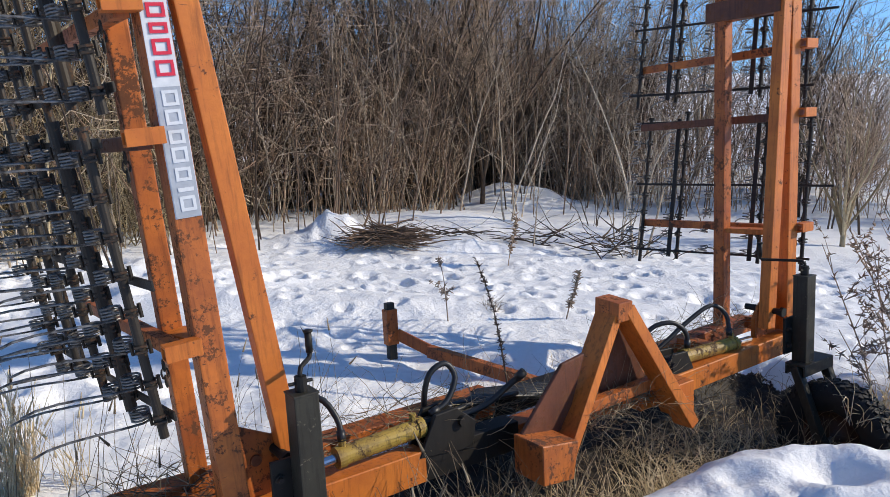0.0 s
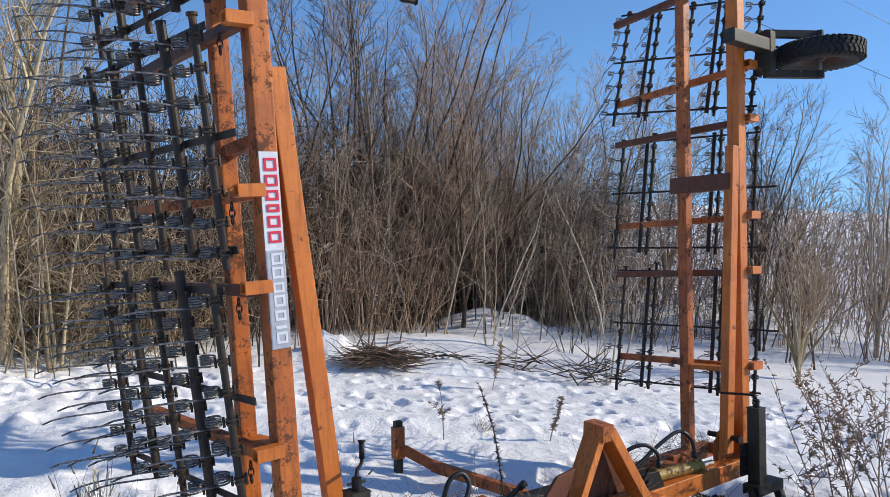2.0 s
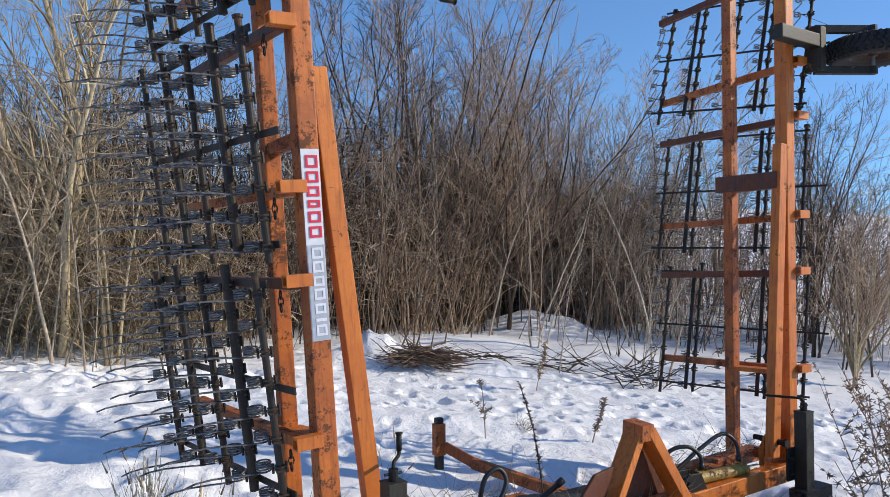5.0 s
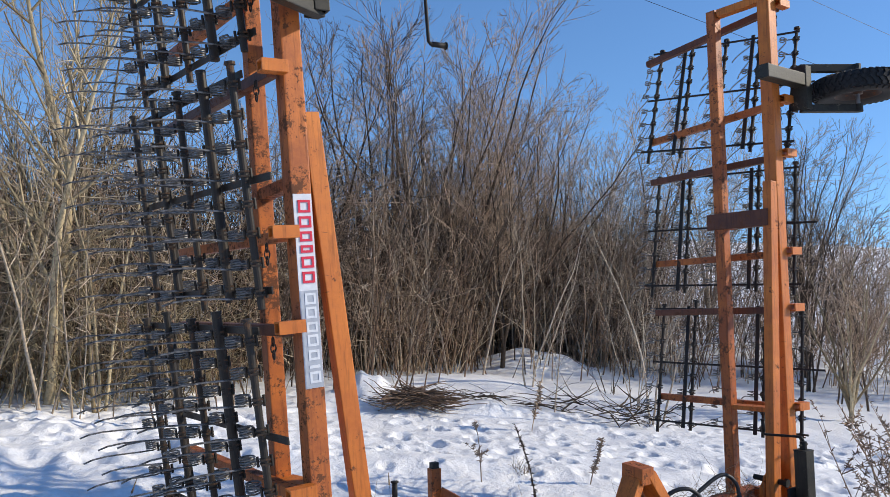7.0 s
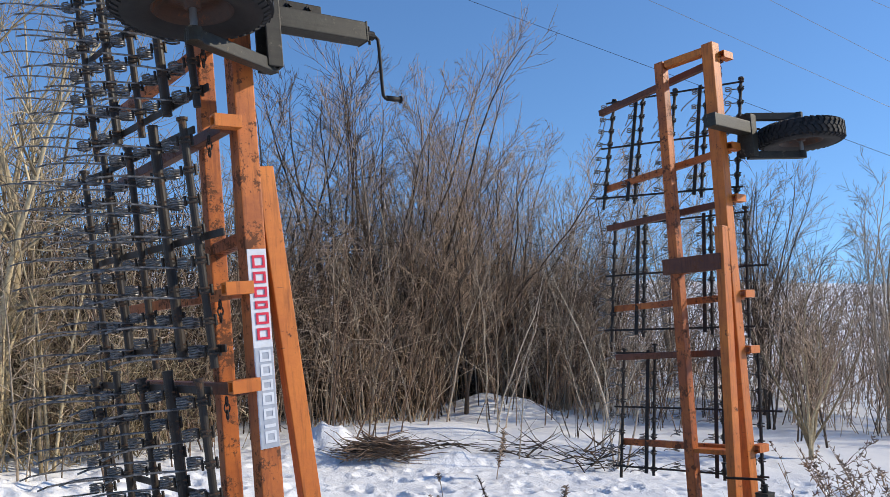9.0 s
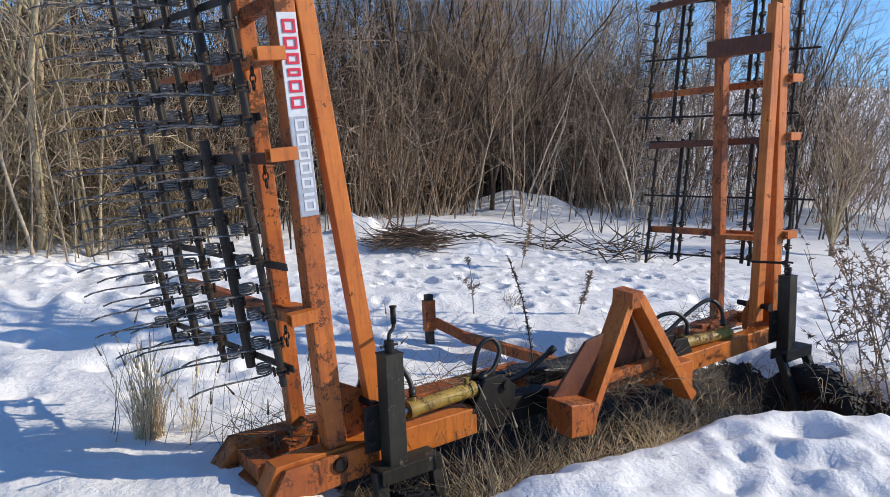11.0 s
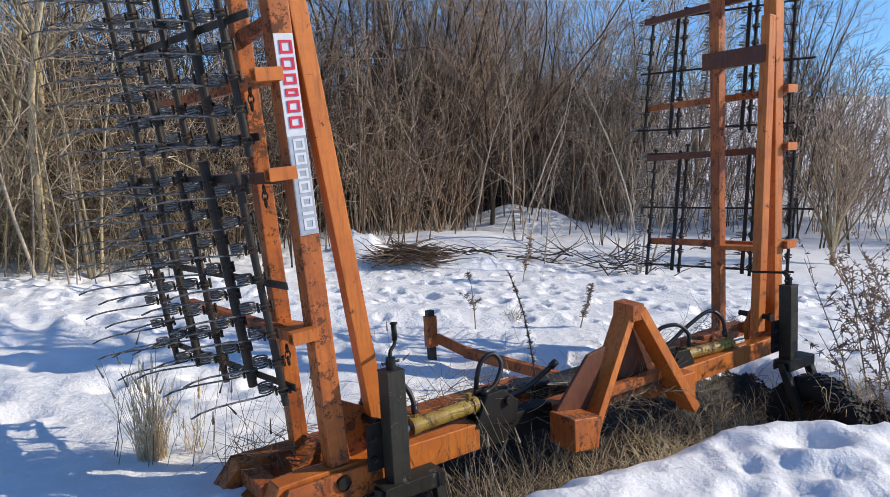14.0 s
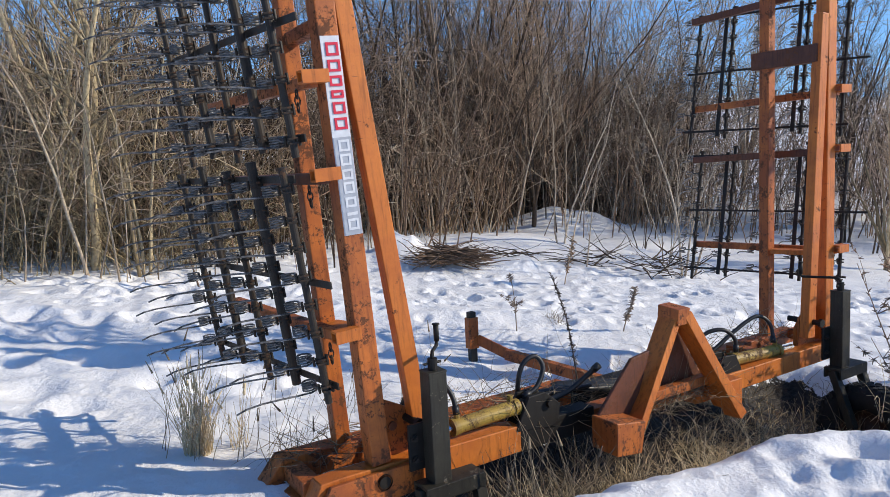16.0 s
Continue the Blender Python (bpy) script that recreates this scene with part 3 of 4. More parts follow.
prism(bm, [(0.3, 0.42), (0.3, 0.50), (1.88, 0.53), (1.95, 0.44)], 0.30, 0.40, 0.004)
part("rear_beam", bm, ORANGE_WORN, harrow, "orange beam littered with dry grass")
for x in (-1.80, -1.15, -0.5, 0.55, 1.15, 1.80):
    new_beam("cross_member", (x, 0.05, 0.52), (x, 0.28, 0.52), 0.08, 0.07, ORANGE_WORN, harrow)
new_beam("end_strut", (-1.88, 0.30, 0.46), (-1.80, -0.05, 0.44), 0.05, 0.06, ORANGE_WORN, harrow)
new_beam("greasy_beam", (-0.80, 0.0, 0.512), (-0.34, 0.0, 0.505), 0.098, 0.122, GREASE_AND_HOLE, harrow, "beam blackened by grease")
new_beam("centre_beam", (-0.34, 0.0, 0.50), (0.5, 0.0, 0.50), 0.10, 0.10, ORANGE_WORN, harrow)
new_beam("centre_beam", (-0.3, 0.34, 0.48), (0.5, 0.34, 0.48), 0.10, 0.10, GREASE_AND_HOLE, harrow)

# three-point hitch frame
bm = bmesh.new()
beam(bm, (0.125, -0.145, 0.985), (-0.275, -0.225, 0.44), 0.045, 0.115, 0.004, (0, 1, 0))
hitch = part("hitch_frame", bm, ORANGE, harrow, "orange A-shaped three-point hitch frame")
new_beam("hitch_leg", (0.160, -0.17, 0.98), (0.535, -0.22, 0.37), 0.055, 0.11, ORANGE, hitch, "", None, 0.004, (0, 1, 0))
new_beam("hitch_cap", (0.125, -0.225, 0.975), (0.125, -0.09, 0.985), 0.085, 0.085, ORANGE_WORN, hitch)
bm = bmesh.new()
prism(bm, [(-0.46, 0.42), (-0.46, 0.58), (-0.27, 0.55), (-0.30, 0.40)], -0.33, -0.16, 0.004)
part("hitch_foot", bm, ORANGE_WORN, hitch, "welded orange box foot")
bm = bmesh.new()
prism(bm, [(-0.46, 0.55), (-0.21, 0.81), (-0.08, 0.83), (-0.20, 0.53)], -0.185, -0.165, 0.003)
part("hitch_gusset", bm, BROWN, hitch)
bm = bmesh.new()
prism(bm, [(0.0, 0.56), (0.10, 0.93), (0.19, 0.93), (0.42, 0.56), (0.36, 0.50)], -0.10, -0.085, 0.003)
part("hitch_web", bm, BROWN, hitch, "rust-brown web plate behind the legs")
bm = bmesh.new()
prism(bm, [(0.44, 0.55), (0.62, 0.55), (0.62, 0.37), (0.55, 0.37)], -0.20, -0.06, 0.003)
part("hitch_foot", bm, ORANGE, hitch, "welded orange box foot")
new_beam("hitch_tie", (-0.22, -0.16, 0.58), (0.40, -0.14, 0.58), 0.05, 0.05, ORANGE_WORN, hitch)
bm = bmesh.new()
prism(bm, [(0.70, 0.46), (0.80, 0.46), (0.80, 0.38), (0.70, 0.36)], -0.06, 0.06, 0.003)
part("stop_block", bm, ORANGE_WORN, harrow)

# rear prop behind the frame
bm = bmesh.new()
beam(bm, (-0.02, 1.52, 0.50), (-0.02, 1.52, 0.72), 0.075, 0.06, 0.003)
prop = part("rear_prop", bm, ORANGE_WORN, harrow, "orange sleeve on a black stand tube")
new_beam("stand_tube", (-0.02, 1.52, 0.33), (-0.02, 1.52, 0.76), 0.052, 0.045, BLACK, prop)
new_beam("prop_arm", (0.01, 1.49, 0.56), (0.12, 1.26, 0.47), 0.012, 0.075, ORANGE_WORN, prop, "", None, 0.002, (0, 0, 1))
new_beam("prop_arm", (0.10, 1.28, 0.48), (0.30, 0.40, 0.42), 0.05, 0.07, ORANGE_WORN, prop)


# hydraulic cylinders and hoses
def cylinder(x0, z0, x1, z1, y, s):
    bm = bmesh.new()
    d = Vector((x1 - x0, 0, z1 - z0)).normalized()
    p, q = Vector((x0, y, z0)), Vector((x1, y, z1))
    rod(bm, p, q, 0.036, 20)
    rod(bm, p, p + d * 0.03, 0.041, 20)
    rod(bm, q - d * 0.03, q, 0.041, 20)
    rod(bm, p + d * 0.03 + Vector((0, 0, 0.02)), p + d * 0.03 + Vector((0, 0, 0.065)), 0.014, 10)
    rod(bm, q - d * 0.04 + Vector((0, 0, 0.02)), q - d * 0.04 + Vector((0, 0, 0.065)), 0.014, 10)
    cyl = part("hydraulic_cylinder", bm, YELLOW, harrow, "worn yellow hydraulic cylinder")
    bm = bmesh.new()
    rod(bm, p - d * 0.14, p, 0.018, 14)
    part("piston_rod", bm, CHROME, cyl)
    bm = bmesh.new()
    for yy in (y - 0.055, y + 0.035):
        prism(bm, [(q.x + s * v_[0], q.z + v_[1]) for v_ in ((-0.05, -0.10), (0.20, -0.13), (0.22, -0.02), (0.13, 0.055), (0.03, 0.05))], yy, yy + 0.02, 0.003)
    rod(bm, (q.x + s * 0.15, y - 0.075, q.z), (q.x + s * 0.15, y + 0.075, q.z), 0.022, 12)
    rod(bm, q, q + d * 0.15, 0.03, 14)
    part("clevis", bm, GREASE_AND_HOLE, cyl, "greasy black clevis")
    return cyl


cylinder(-1.15, 0.635, -0.78, 0.652, 0.0, 1)
cylinder(1.27, 0.545, 0.82, 0.565, 0.02, -1)


def hose(pts, r=0.012):
    n = len(pts)
    out = []
    for i in range(n - 1):
        p0, p1, p2, p3 = (Vector(pts[max(0, min(n - 1, i + k))]) for k in (-1, 0, 1, 2))
        for t in (0, 0.25, 0.5, 0.75):
            out.append(0.5 * ((2 * p1) + (p2 - p0) * t + (2 * p0 - 5 * p1 + 4 * p2 - p3) * t * t + (3 * p1 - p0 - 3 * p2 + p3) * t ** 3))
    out.append(Vector(pts[-1]))
    sp = Soup()
    sp.add(*tube(out, r, 8))
    sp.add(*tube([out[0], out[0] + (out[1] - out[0]).normalized() * 0.04], r * 1.4, 8))
    return link("hose", sp.mesh("hose"), HOSE, harrow, "black hydraulic hose")


hose([(-1.12, 0.0, 0.69), (-1.12, 0.03, 0.77), (-1.16, 0.09, 0.84), (-1.25, 0.15, 0.82), (-1.30, 0.2, 0.70)])
hose([(-0.74, 0.0, 0.69), (-0.66, 0.0, 0.72), (-0.60, 0.02, 0.80), (-0.63, 0.04, 0.86), (-0.70, 0.05, 0.83), (-0.72, 0.07, 0.72), (-0.68, 0.10, 0.62), (-0.45, 0.16, 0.60), (-0.15, 0.18, 0.58)])
hose([(-0.30, -0.05, 0.77), (-0.34, 0.0, 0.71), (-0.44, 0.05, 0.63), (-0.62, 0.10, 0.59)], 0.014)
hose([(0.86, 0.02, 0.61), (0.85, 0.02, 0.69), (0.78, 0.05, 0.75), (0.68, 0.10, 0.73), (0.60, 0.12, 0.63), (0.56, 0.12, 0.53)])
hose([(1.22, 0.02, 0.60), (1.22, 0.04, 0.71), (1.14, 0.08, 0.77), (0.97, 0.12, 0.69), (0.80, 0.15, 0.59), (0.60, 0.16, 0.53)])
# greasy hoses and rods heaped between the beams
for k_ in range(7):
    hose([(-0.75 + 0.06 * k_, 0.12 + 0.02 * k_, 0.50), (-0.55 + 0.05 * k_, 0.20 + 0.015 * k_, 0.60 - 0.01 * k_), (-0.25, 0.22 + 0.02 * k_, 0.57), (0.0 + 0.05 * k_, 0.20, 0.52)], 0.013)

# ---- woods ----
def stem(sp, p, d, length, r, rg, segs=4, wob=0.12, n=4, lift=0.0, tip=0.3):
    """A wandering, tapering shoot; gives its points and its last direction."""
    pts = [Vector(p)]
    d = Vector(d).normalized()
    for i in range(segs):
        d = (d + Vector((rg.gauss(0, wob), rg.gauss(0, wob), rg.gauss(0, wob) + lift))).normalized()
        pts.append(pts[-1] + d * (length / segs))
    sp.add(*tube(pts, r, n, r * tip, False))
    return pts, d


def ramify(sp, pts, length, r, rg, counts, spread, start=0.2, lift=0.05, wob=0.12, min_r=0.0032):
    """Side shoots along pts, each with finer shoots of its own; counts: how many at each order."""
    for k in range(counts[0]):
        t = start + (1 - start) * (k + rg.random()) / counts[0]
        i = min(len(pts) - 2, int(t * (len(pts) - 1)))
        p = pts[i].lerp(pts[i + 1], min(1.0, t * (len(pts) - 1) - i))
        d = (pts[i + 1] - pts[i]).normalized()
        a = rg.uniform(0, 2 * math.pi)
        o = d.orthogonal().normalized()
        o = o * math.cos(a) + d.cross(o) * math.sin(a)
        ln = length * rg.uniform(0.55, 1.1) * (1.1 - 0.6 * t)
        rr = max(min_r if len(counts) > 1 else min_r * 0.72, r * (1 - 0.65 * t) * 0.5)
        q, _ = stem(sp, p, d + o * spread * rg.uniform(0.7, 1.3), ln, rr, rg, 4 if len(counts) > 1 else 3, wob, 3, lift, 0.45)
        if len(counts) > 1:
            ramify(sp, q, ln * 0.60, rr, rg, counts[1:], spread, 0.15, lift, wob, min_r)


def tree_meshes(seed, height, stems, r, spread, counts, crook=0.07, lean=0.16, side=0.34):
    """Trunks and crown of one bare tree that stands on z = 0."""
    rg = random.Random(seed)
    trunk, crown = Soup(), Soup()
    for k in range(stems):
        a = 2 * math.pi * k / stems + rg.uniform(0, 1)
        out = lean * rg.uniform(0.3, 1.3)
        h = height * rg.uniform(0.7, 1.0)
        off = 0.0 if stems == 1 else 0.03 + 0.012 * stems
        q, _ = stem(trunk, (off * math.cos(a), off * math.sin(a), -0.15), (out * math.cos(a), out * math.sin(a), 1), h, r * rg.uniform(0.65, 1.1), rg, 9, crook, 6, 0.03, 0.12)
        ramify(crown, q, h * side, r * 0.8, rg, counts, spread, 0.22)
    return trunk.mesh("trunk"), crown.mesh("crown")


def dome_meshes(seed, height, limbs, r, wide=1.0, counts=(12, 7, 3), fork=0.12):
    """A tree whose short trunk parts into rising limbs with a rounded crown of fine twigs."""
    rg = random.Random(seed)
    trunk, crown = Soup(), Soup()
    q, d = stem(trunk, (0, 0, -0.15), (0, 0, 1), height * fork + 0.15, r, rg, 4, 0.05, 8, 0, 0.75)
    for k in range(limbs):
        a = 2 * math.pi * (k + rg.uniform(-0.3, 0.3)) / limbs
        out = rg.uniform(0.10, 0.50) * wide
        ln = height * (1 - fork) * (1.06 - 0.42 * out) * rg.uniform(0.86, 1.0)
        w, _ = stem(trunk, q[-1 - (k % 2)], (out * math.cos(a), out * math.sin(a), 1), ln, r * rg.uniform(0.42, 0.6), rg, 10, 0.09, 6, 0.035, 0.14)
        ramify(crown, w, ln * 0.36, r * 0.36, rg, counts, 0.62, 0.16, 0.03, 0.08, 0.0052)
    return trunk.mesh("trunk"), crown.mesh("crown")


KINDS = {}


def tree(kind, x, y, turn, scale, label, bark, group="", z=None):
    if kind not in KINDS:
        KINDS[kind] = dome_meshes(*TREE_KINDS[kind]) if kind.startswith("dome") else tree_meshes(*TREE_KINDS[kind])
    tr, cr = KINDS[kind]
    root = new("tree")
    root.matrix_basis = pose(x, y, ground_z(x, y) if z is None else z, 0, 0, turn) @ Matrix.Diagonal((scale, scale, scale, 1))
    for nm, me in (("trunk", tr), ("crown", cr)):
        ob = new(nm, me)
        if not me.materials:
            me.materials.append(bark)
        ob.parent = root
        if kind == "dome_low" and nm == "crown":
            bark = TWIG
        coat = BARK_DARK_AND_SHADE if nm == "trunk" and kind in ("dome", "dome_b") and bark is TWIG else bark
        if me.materials[0] is not coat:
            ob.material_slots[0].link = "OBJECT"
            ob.material_slots[0].material = coat
    return tagged(root, label, "tree", group)


# seed, height, stems, radius, spread, shoots of each order, crookedness, lean, length of side limbs
TREE_KINDS = {
    "tall": (11, 5.4, 3, 0.030, 0.62, (11, 6, 3)),
    "tall_b": (12, 5.2, 4, 0.026, 0.58, (9, 6, 3)),
    "slim": (13, 4.6, 1, 0.024, 0.62, (16, 6)),
    "slim_b": (14, 4.2, 2, 0.020, 0.65, (12, 5), 0.10, 0.2),
    "bushy": (15, 3.5, 6, 0.014, 0.70, (7, 5), 0.11, 0.3),
    "bushy_b": (16, 3.0, 7, 0.012, 0.75, (7, 5), 0.13, 0.42),
    "big": (17, 6.6, 2, 0.080, 0.85, (13, 7, 4), 0.09, 0.12, 0.30),
    "dome": (51, 7.4, 9, 0.080, 1.05, (13, 8, 3)),
    "dome_b": (52, 6.4, 7, 0.066, 1.15),
    "dome_low": (53, 3.3, 11, 0.044, 1.25, (9, 6, 3), 0.07),
    "fork": (18, 5.8, 2, 0.055, 0.85, (13, 7, 3), 0.10, 0.22, 0.32),
}
rnd = random.Random(21)
EDGE = "bare trees at the edge of the wood"
# single trees that stand out
for kind, d, s, sc, lab, bark in [
    ("big", 8.1, -4.55, 1.0, "bare leaning tree with moss on its bark", BARK_MOSS),
    ("fork", 8.6, -5.0, 1.05, "bare forked tree with yellowish mossy bark", BARK_MOSS),
    ("tall", 8.0, -3.9, 0.8, "bare multi-stemmed tree with mossy bark", BARK_MOSS),
    ("slim", 7.5, -4.25, 0.9, "thin bare sapling with pale bark", BARK),
    ("dome", 14.3, -0.10, 1.08, "tall bare tree with a rounded crown of fine twigs", TWIG),
    ("dome_b", 14.2, -1.5, 1.1, "tall bare tree with wide crooked limbs", BARK_DARK_AND_SHADE),
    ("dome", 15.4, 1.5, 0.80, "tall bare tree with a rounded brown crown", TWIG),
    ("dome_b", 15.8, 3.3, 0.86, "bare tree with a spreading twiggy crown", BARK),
    ("dome_b", 15.2, 7.3, 0.80, "bare tree with dark limbs at the wood's edge", BARK_DARK_AND_SHADE),
    ("dome_b", 14.0, 9.2, 0.85, "bare tree with spreading grey limbs", BARK),
    ("dome", 15.6, -0.6, 0.95, "tall bare tree with a dense brown crown", TWIG),
    ("dome", 16.4, 0.9, 0.92, "tall bare tree with a dense grey crown", BARK),
    ("dome_b", 16.6, 2.4, 0.98, "tall bare tree with a dense brown crown", TWIG),
    ("dome_b", 17.0, 4.4, 0.92, "bare tree with a spreading brown crown", TWIG),
    ("dome_b", 16.4, 5.7, 0.86, "bare tree with a spreading grey crown", BARK),
    ("dome_b", 17.2, 8.2, 0.85, "bare tree with a spreading brown crown", TWIG),
    ("dome_b", 13.2, -2.6, 1.0, "tall bare tree with a brown crown", TWIG),
    ("dome_b", 10.5, -5.6, 1.05, "bare mossy tree with crooked limbs", BARK_MOSS),
    ("tall", 13.2, -0.9, 1.15, "tall bare tree with brown stems", TWIG),
    ("dome_b", 13.7, 0.95, 0.78, "bare tree with a brown twiggy crown", TWIG),
    ("slim", 9.1, 2.65, 0.62, "slender bare tree with pale grey bark", BARK),
    ("slim_b", 9.0, 2.5, 0.7, "slender bare tree with two stems", BARK),
    ("slim", 9.4, 1.35, 0.45, "slender bare sapling in snow", BARK),
    ("slim_b", 11.2, 1.2, 0.75, "slender bare sapling with two stems", BARK),
]:
    x, y = at(d, s)
    tree(kind, x, y, rnd.uniform(0, 360), sc, lab, bark)


# trunks and saplings that stand free in the snow
for kind, x, y, sc, lab, bark in [
    ("dome_low", 9.77, 5.71, 0.95, "bushy bare tree with yellow-green mossy short trunk", BARK_MOSS),
    ("slim", 12.77, 8.28, 0.85, "slender dark tree standing in snow", BARK_DARK_AND_SHADE),
    ("slim_b", 11.46, 6.97, 0.8, "dark two-stemmed tree standing in snow", BARK_DARK_AND_SHADE),
    ("slim", 11.2, 6.3, 0.8, "dark sapling beside a bushy tree", BARK_DARK_AND_SHADE),
    ("slim_b", 6.0, 10.7, 1.0, "dark forked trunk in front of a snow heap", BARK_DARK_AND_SHADE),
    ("slim", 6.25, 10.75, 1.1, "dark straight trunk in front of a snow heap", BARK_DARK_AND_SHADE),
    ("slim_b", 6.7, 11.4, 1.1, "dark trunks beside a snow heap", BARK_DARK_AND_SHADE),
    ("slim", 5.9, 9.41, 0.72, "slender grey sapling in snow", BARK),
    ("slim_b", 4.6, 10.9, 0.8, "thin grey sapling behind a brush pile", BARK),
    ("slim", 5.1, 10.7, 0.75, "thin grey sapling behind a brush pile", BARK),
    ("slim_b", 6.8, 9.11, 0.65, "crooked pale sapling in snow", BARK),
    ("bushy", 7.11, 7.19, 0.75, "fan of thin grey saplings in snow", BARK),
    ("bushy_b", 7.5, 8.2, 0.7, "low bare bush with bent branches in snow", BARK_DARK_AND_SHADE),
]:
    tree(kind, x, y, rnd.uniform(0, 360), sc, lab, bark)


def edge_depth(s):
    """How far ahead the wood begins, at s metres to the side."""
    pts = ((-12, 8.5), (-5, 8.0), (-3.2, 8.8), (-2.4, 11.0), (-1.2, 11.6), (0.0, 12.8), (0.5, 14.6), (1.0, 15.6), (3.5, 15.4), (5.0, 15.0), (9.0, 13.0), (14, 12.0))
    for (a, p), (c, q) in zip(pts, pts[1:]):
        if a <= s <= c:
            return p + (q - p) * (s - a) / (c - a)
    return pts[0][1] if s < 0 else pts[-1][1]


LABELS = {"tall": "bare tree with several upright grey stems", "tall_b": "bare tree with many thin upright stems", "slim": "slender bare tree with one stem",
          "slim_b": "slender bare tree with two stems", "bushy": "dense bare bush of brown twigs", "bushy_b": "low bare bush of brown twigs"}
for i in range(86):
    s = -10 + 21.0 * (i + rnd.uniform(-0.4, 0.4)) / 86
    d = edge_depth(s) + abs(rnd.gauss(0, 1.6))
    x, y = at(d, s)
    kind = rnd.choice(["tall", "tall_b", "slim", "slim_b", "bushy", "bushy", "bushy_b", "bushy_b"])
    dip = 0.80 if s > 4.0 else (1.0 if s > -1.5 else 0.95)
    tree(kind, x, y, rnd.uniform(0, 360), rnd.uniform(0.72, 1.0) * dip * (d / 13.0 if s > -2 else 1), LABELS[kind],
         rnd.choice([BARK, BARK, TWIG, BARK_DARK_AND_SHADE]) if s > -3 else rnd.choice([BARK, BARK_MOSS, TWIG]), EDGE)


def thicket(name, label, s0, s1, depth0, depth1, count, h0, h1, material, seed, r=0.006, twigs=5, crook=0.10, bits=1, low=0.12):
    rg = random.Random(seed)
    sp = Soup()
    for _ in range(count):
        s = rg.uniform(s0, s1)
        d = edge_depth(s) + rg.uniform(depth0, depth1)
        if s > 5.0 and rg.random() < (0.65 if depth0 < 5 else 0.1):
            continue
        x, y = at(d, s)
        h = rg.uniform(h0, h1)
        q, _ = stem(sp, (x, y, ground_z(x, y) - 0.1), (rg.gauss(0, 0.12), rg.gauss(0, 0.12), 1), h, r * rg.uniform(0.6, 1.7), rg, 5, crook, 3)
        for _ in range(twigs):
            t = rg.uniform(low, 0.97)
            i = min(4, int(t * 5))
            p = q[i].lerp(q[i + 1], t * 5 - i)
            stem(sp, p, (rg.gauss(0, 0.8), rg.gauss(0, 0.8), rg.uniform(-0.2, 1.0)), h * rg.uniform(0.10, 0.30), r * 0.62, rg, bits, 0.35, 3)
    return tagged(link(name, sp.mesh(name), material), label, "thicket", kind="stuff")


thicket("thicket", "pale thin saplings along the wood's edge", -12, 14, -1.4, 1.0, 230, 1.6, 4.2, BARK, 35, 0.0100, 9, 0.11, 3, 0.3)
thicket("thicket", "dark thin saplings rising from the snow", -3, 6, -2.6, 0.6, 150, 1.2, 3.6, CUT, 38, 0.0095, 9, 0.11, 3, 0.25)
thicket("thicket", "dense thicket of thin grey-brown stems", -12, 14, -0.2, 2.4, 900, 1.2, 3.9, TWIG, 31, 0.0088, 9, 0.17, 3)
# deep stems: the wood's inner shade is put into their bark colour
thicket("thicket", "dense undergrowth deep in the wood, coloured dark for shade", -13, 4.4, 1.2, 5.5, 3000, 1.8, 4.2, BARK_DARK_AND_SHADE, 32, 0.011, 7, 0.12, 2)
thicket("thicket", "grey-brown saplings standing in snow", 4.4, 15, 1.0, 7.0, 800, 1.6, 3.6, TWIG, 37, 0.009, 8, 0.12, 2)
thicket("thicket", "upper brushwood of brown twigs above the thicket", -3.5, 14, 0.4, 4.0, 650, 3.0, 4.8, TWIG, 36, 0.0085, 11, 0.12, 2, 0.4)
thicket("thicket", "pale tangled brushwood under mossy trees", -9, -2.9, -0.5, 1.2, 560, 0.5, 2.8, BARK_MOSS, 33, 0.0068, 11, 0.30, 4)
# far stems take the same near-black colour in place of shade
thicket("thicket", "far bare woodland beyond the thicket, coloured dark for shade", -26, 34, 6.0, 18.0, 1500, 2.6, 4.4, BARK_DARK_AND_SHADE, 34, 0.012, 7, 0.10, 1)


# ---- brush piles, grasses and weeds ----
def twig_heap(name, label, d, s, length, width, height, count, seed, material, lean=0.25):
    rg = random.Random(seed)
    sp = Soup()
    x0, y0 = at(d, s)
    z0 = ground_z(x0, y0)
    for _ in range(count):
        a, c = rg.gauss(0, 0.33) * length, rg.gauss(0, 0.33) * width
        z = max(0.0, height * (1 - (a / length) ** 2 - (c / width) ** 2)) * rg.uniform(0.1, 1.0)
        v_ = RIGHT * a + AHEAD * c
        dirv = RIGHT * rg.choice((-1, 1)) + AHEAD * rg.gauss(0, 0.35)
        stem(sp, (x0 + v_.x, y0 + v_.y, z0 + z), (dirv.x, dirv.y, rg.gauss(0.03, lean)), rg.uniform(0.4, 1.0) * length, rg.uniform(0.005, 0.013), rg, 4, 0.12, 4)
    return tagged(link(name, sp.mesh(name), material), label, "brush pile", kind="stuff")


twig_heap("brush_pile", "heap of cut brown branches lying in snow", 8.9, -0.42, 0.50, 0.30, 0.20, 280, 41, CUT, 0.07)
twig_heap("brush_pile", "scattered cut twigs half buried in snow", 9.3, 0.35, 0.6, 0.25, 0.10, 26, 42, BARK_DARK_AND_SHADE, 0.08)
twig_heap("brush_pile", "bent dark branches sticking out of snow", 9.9, 1.5, 0.75, 0.4, 0.20, 34, 44, BARK_DARK_AND_SHADE, 0.45)
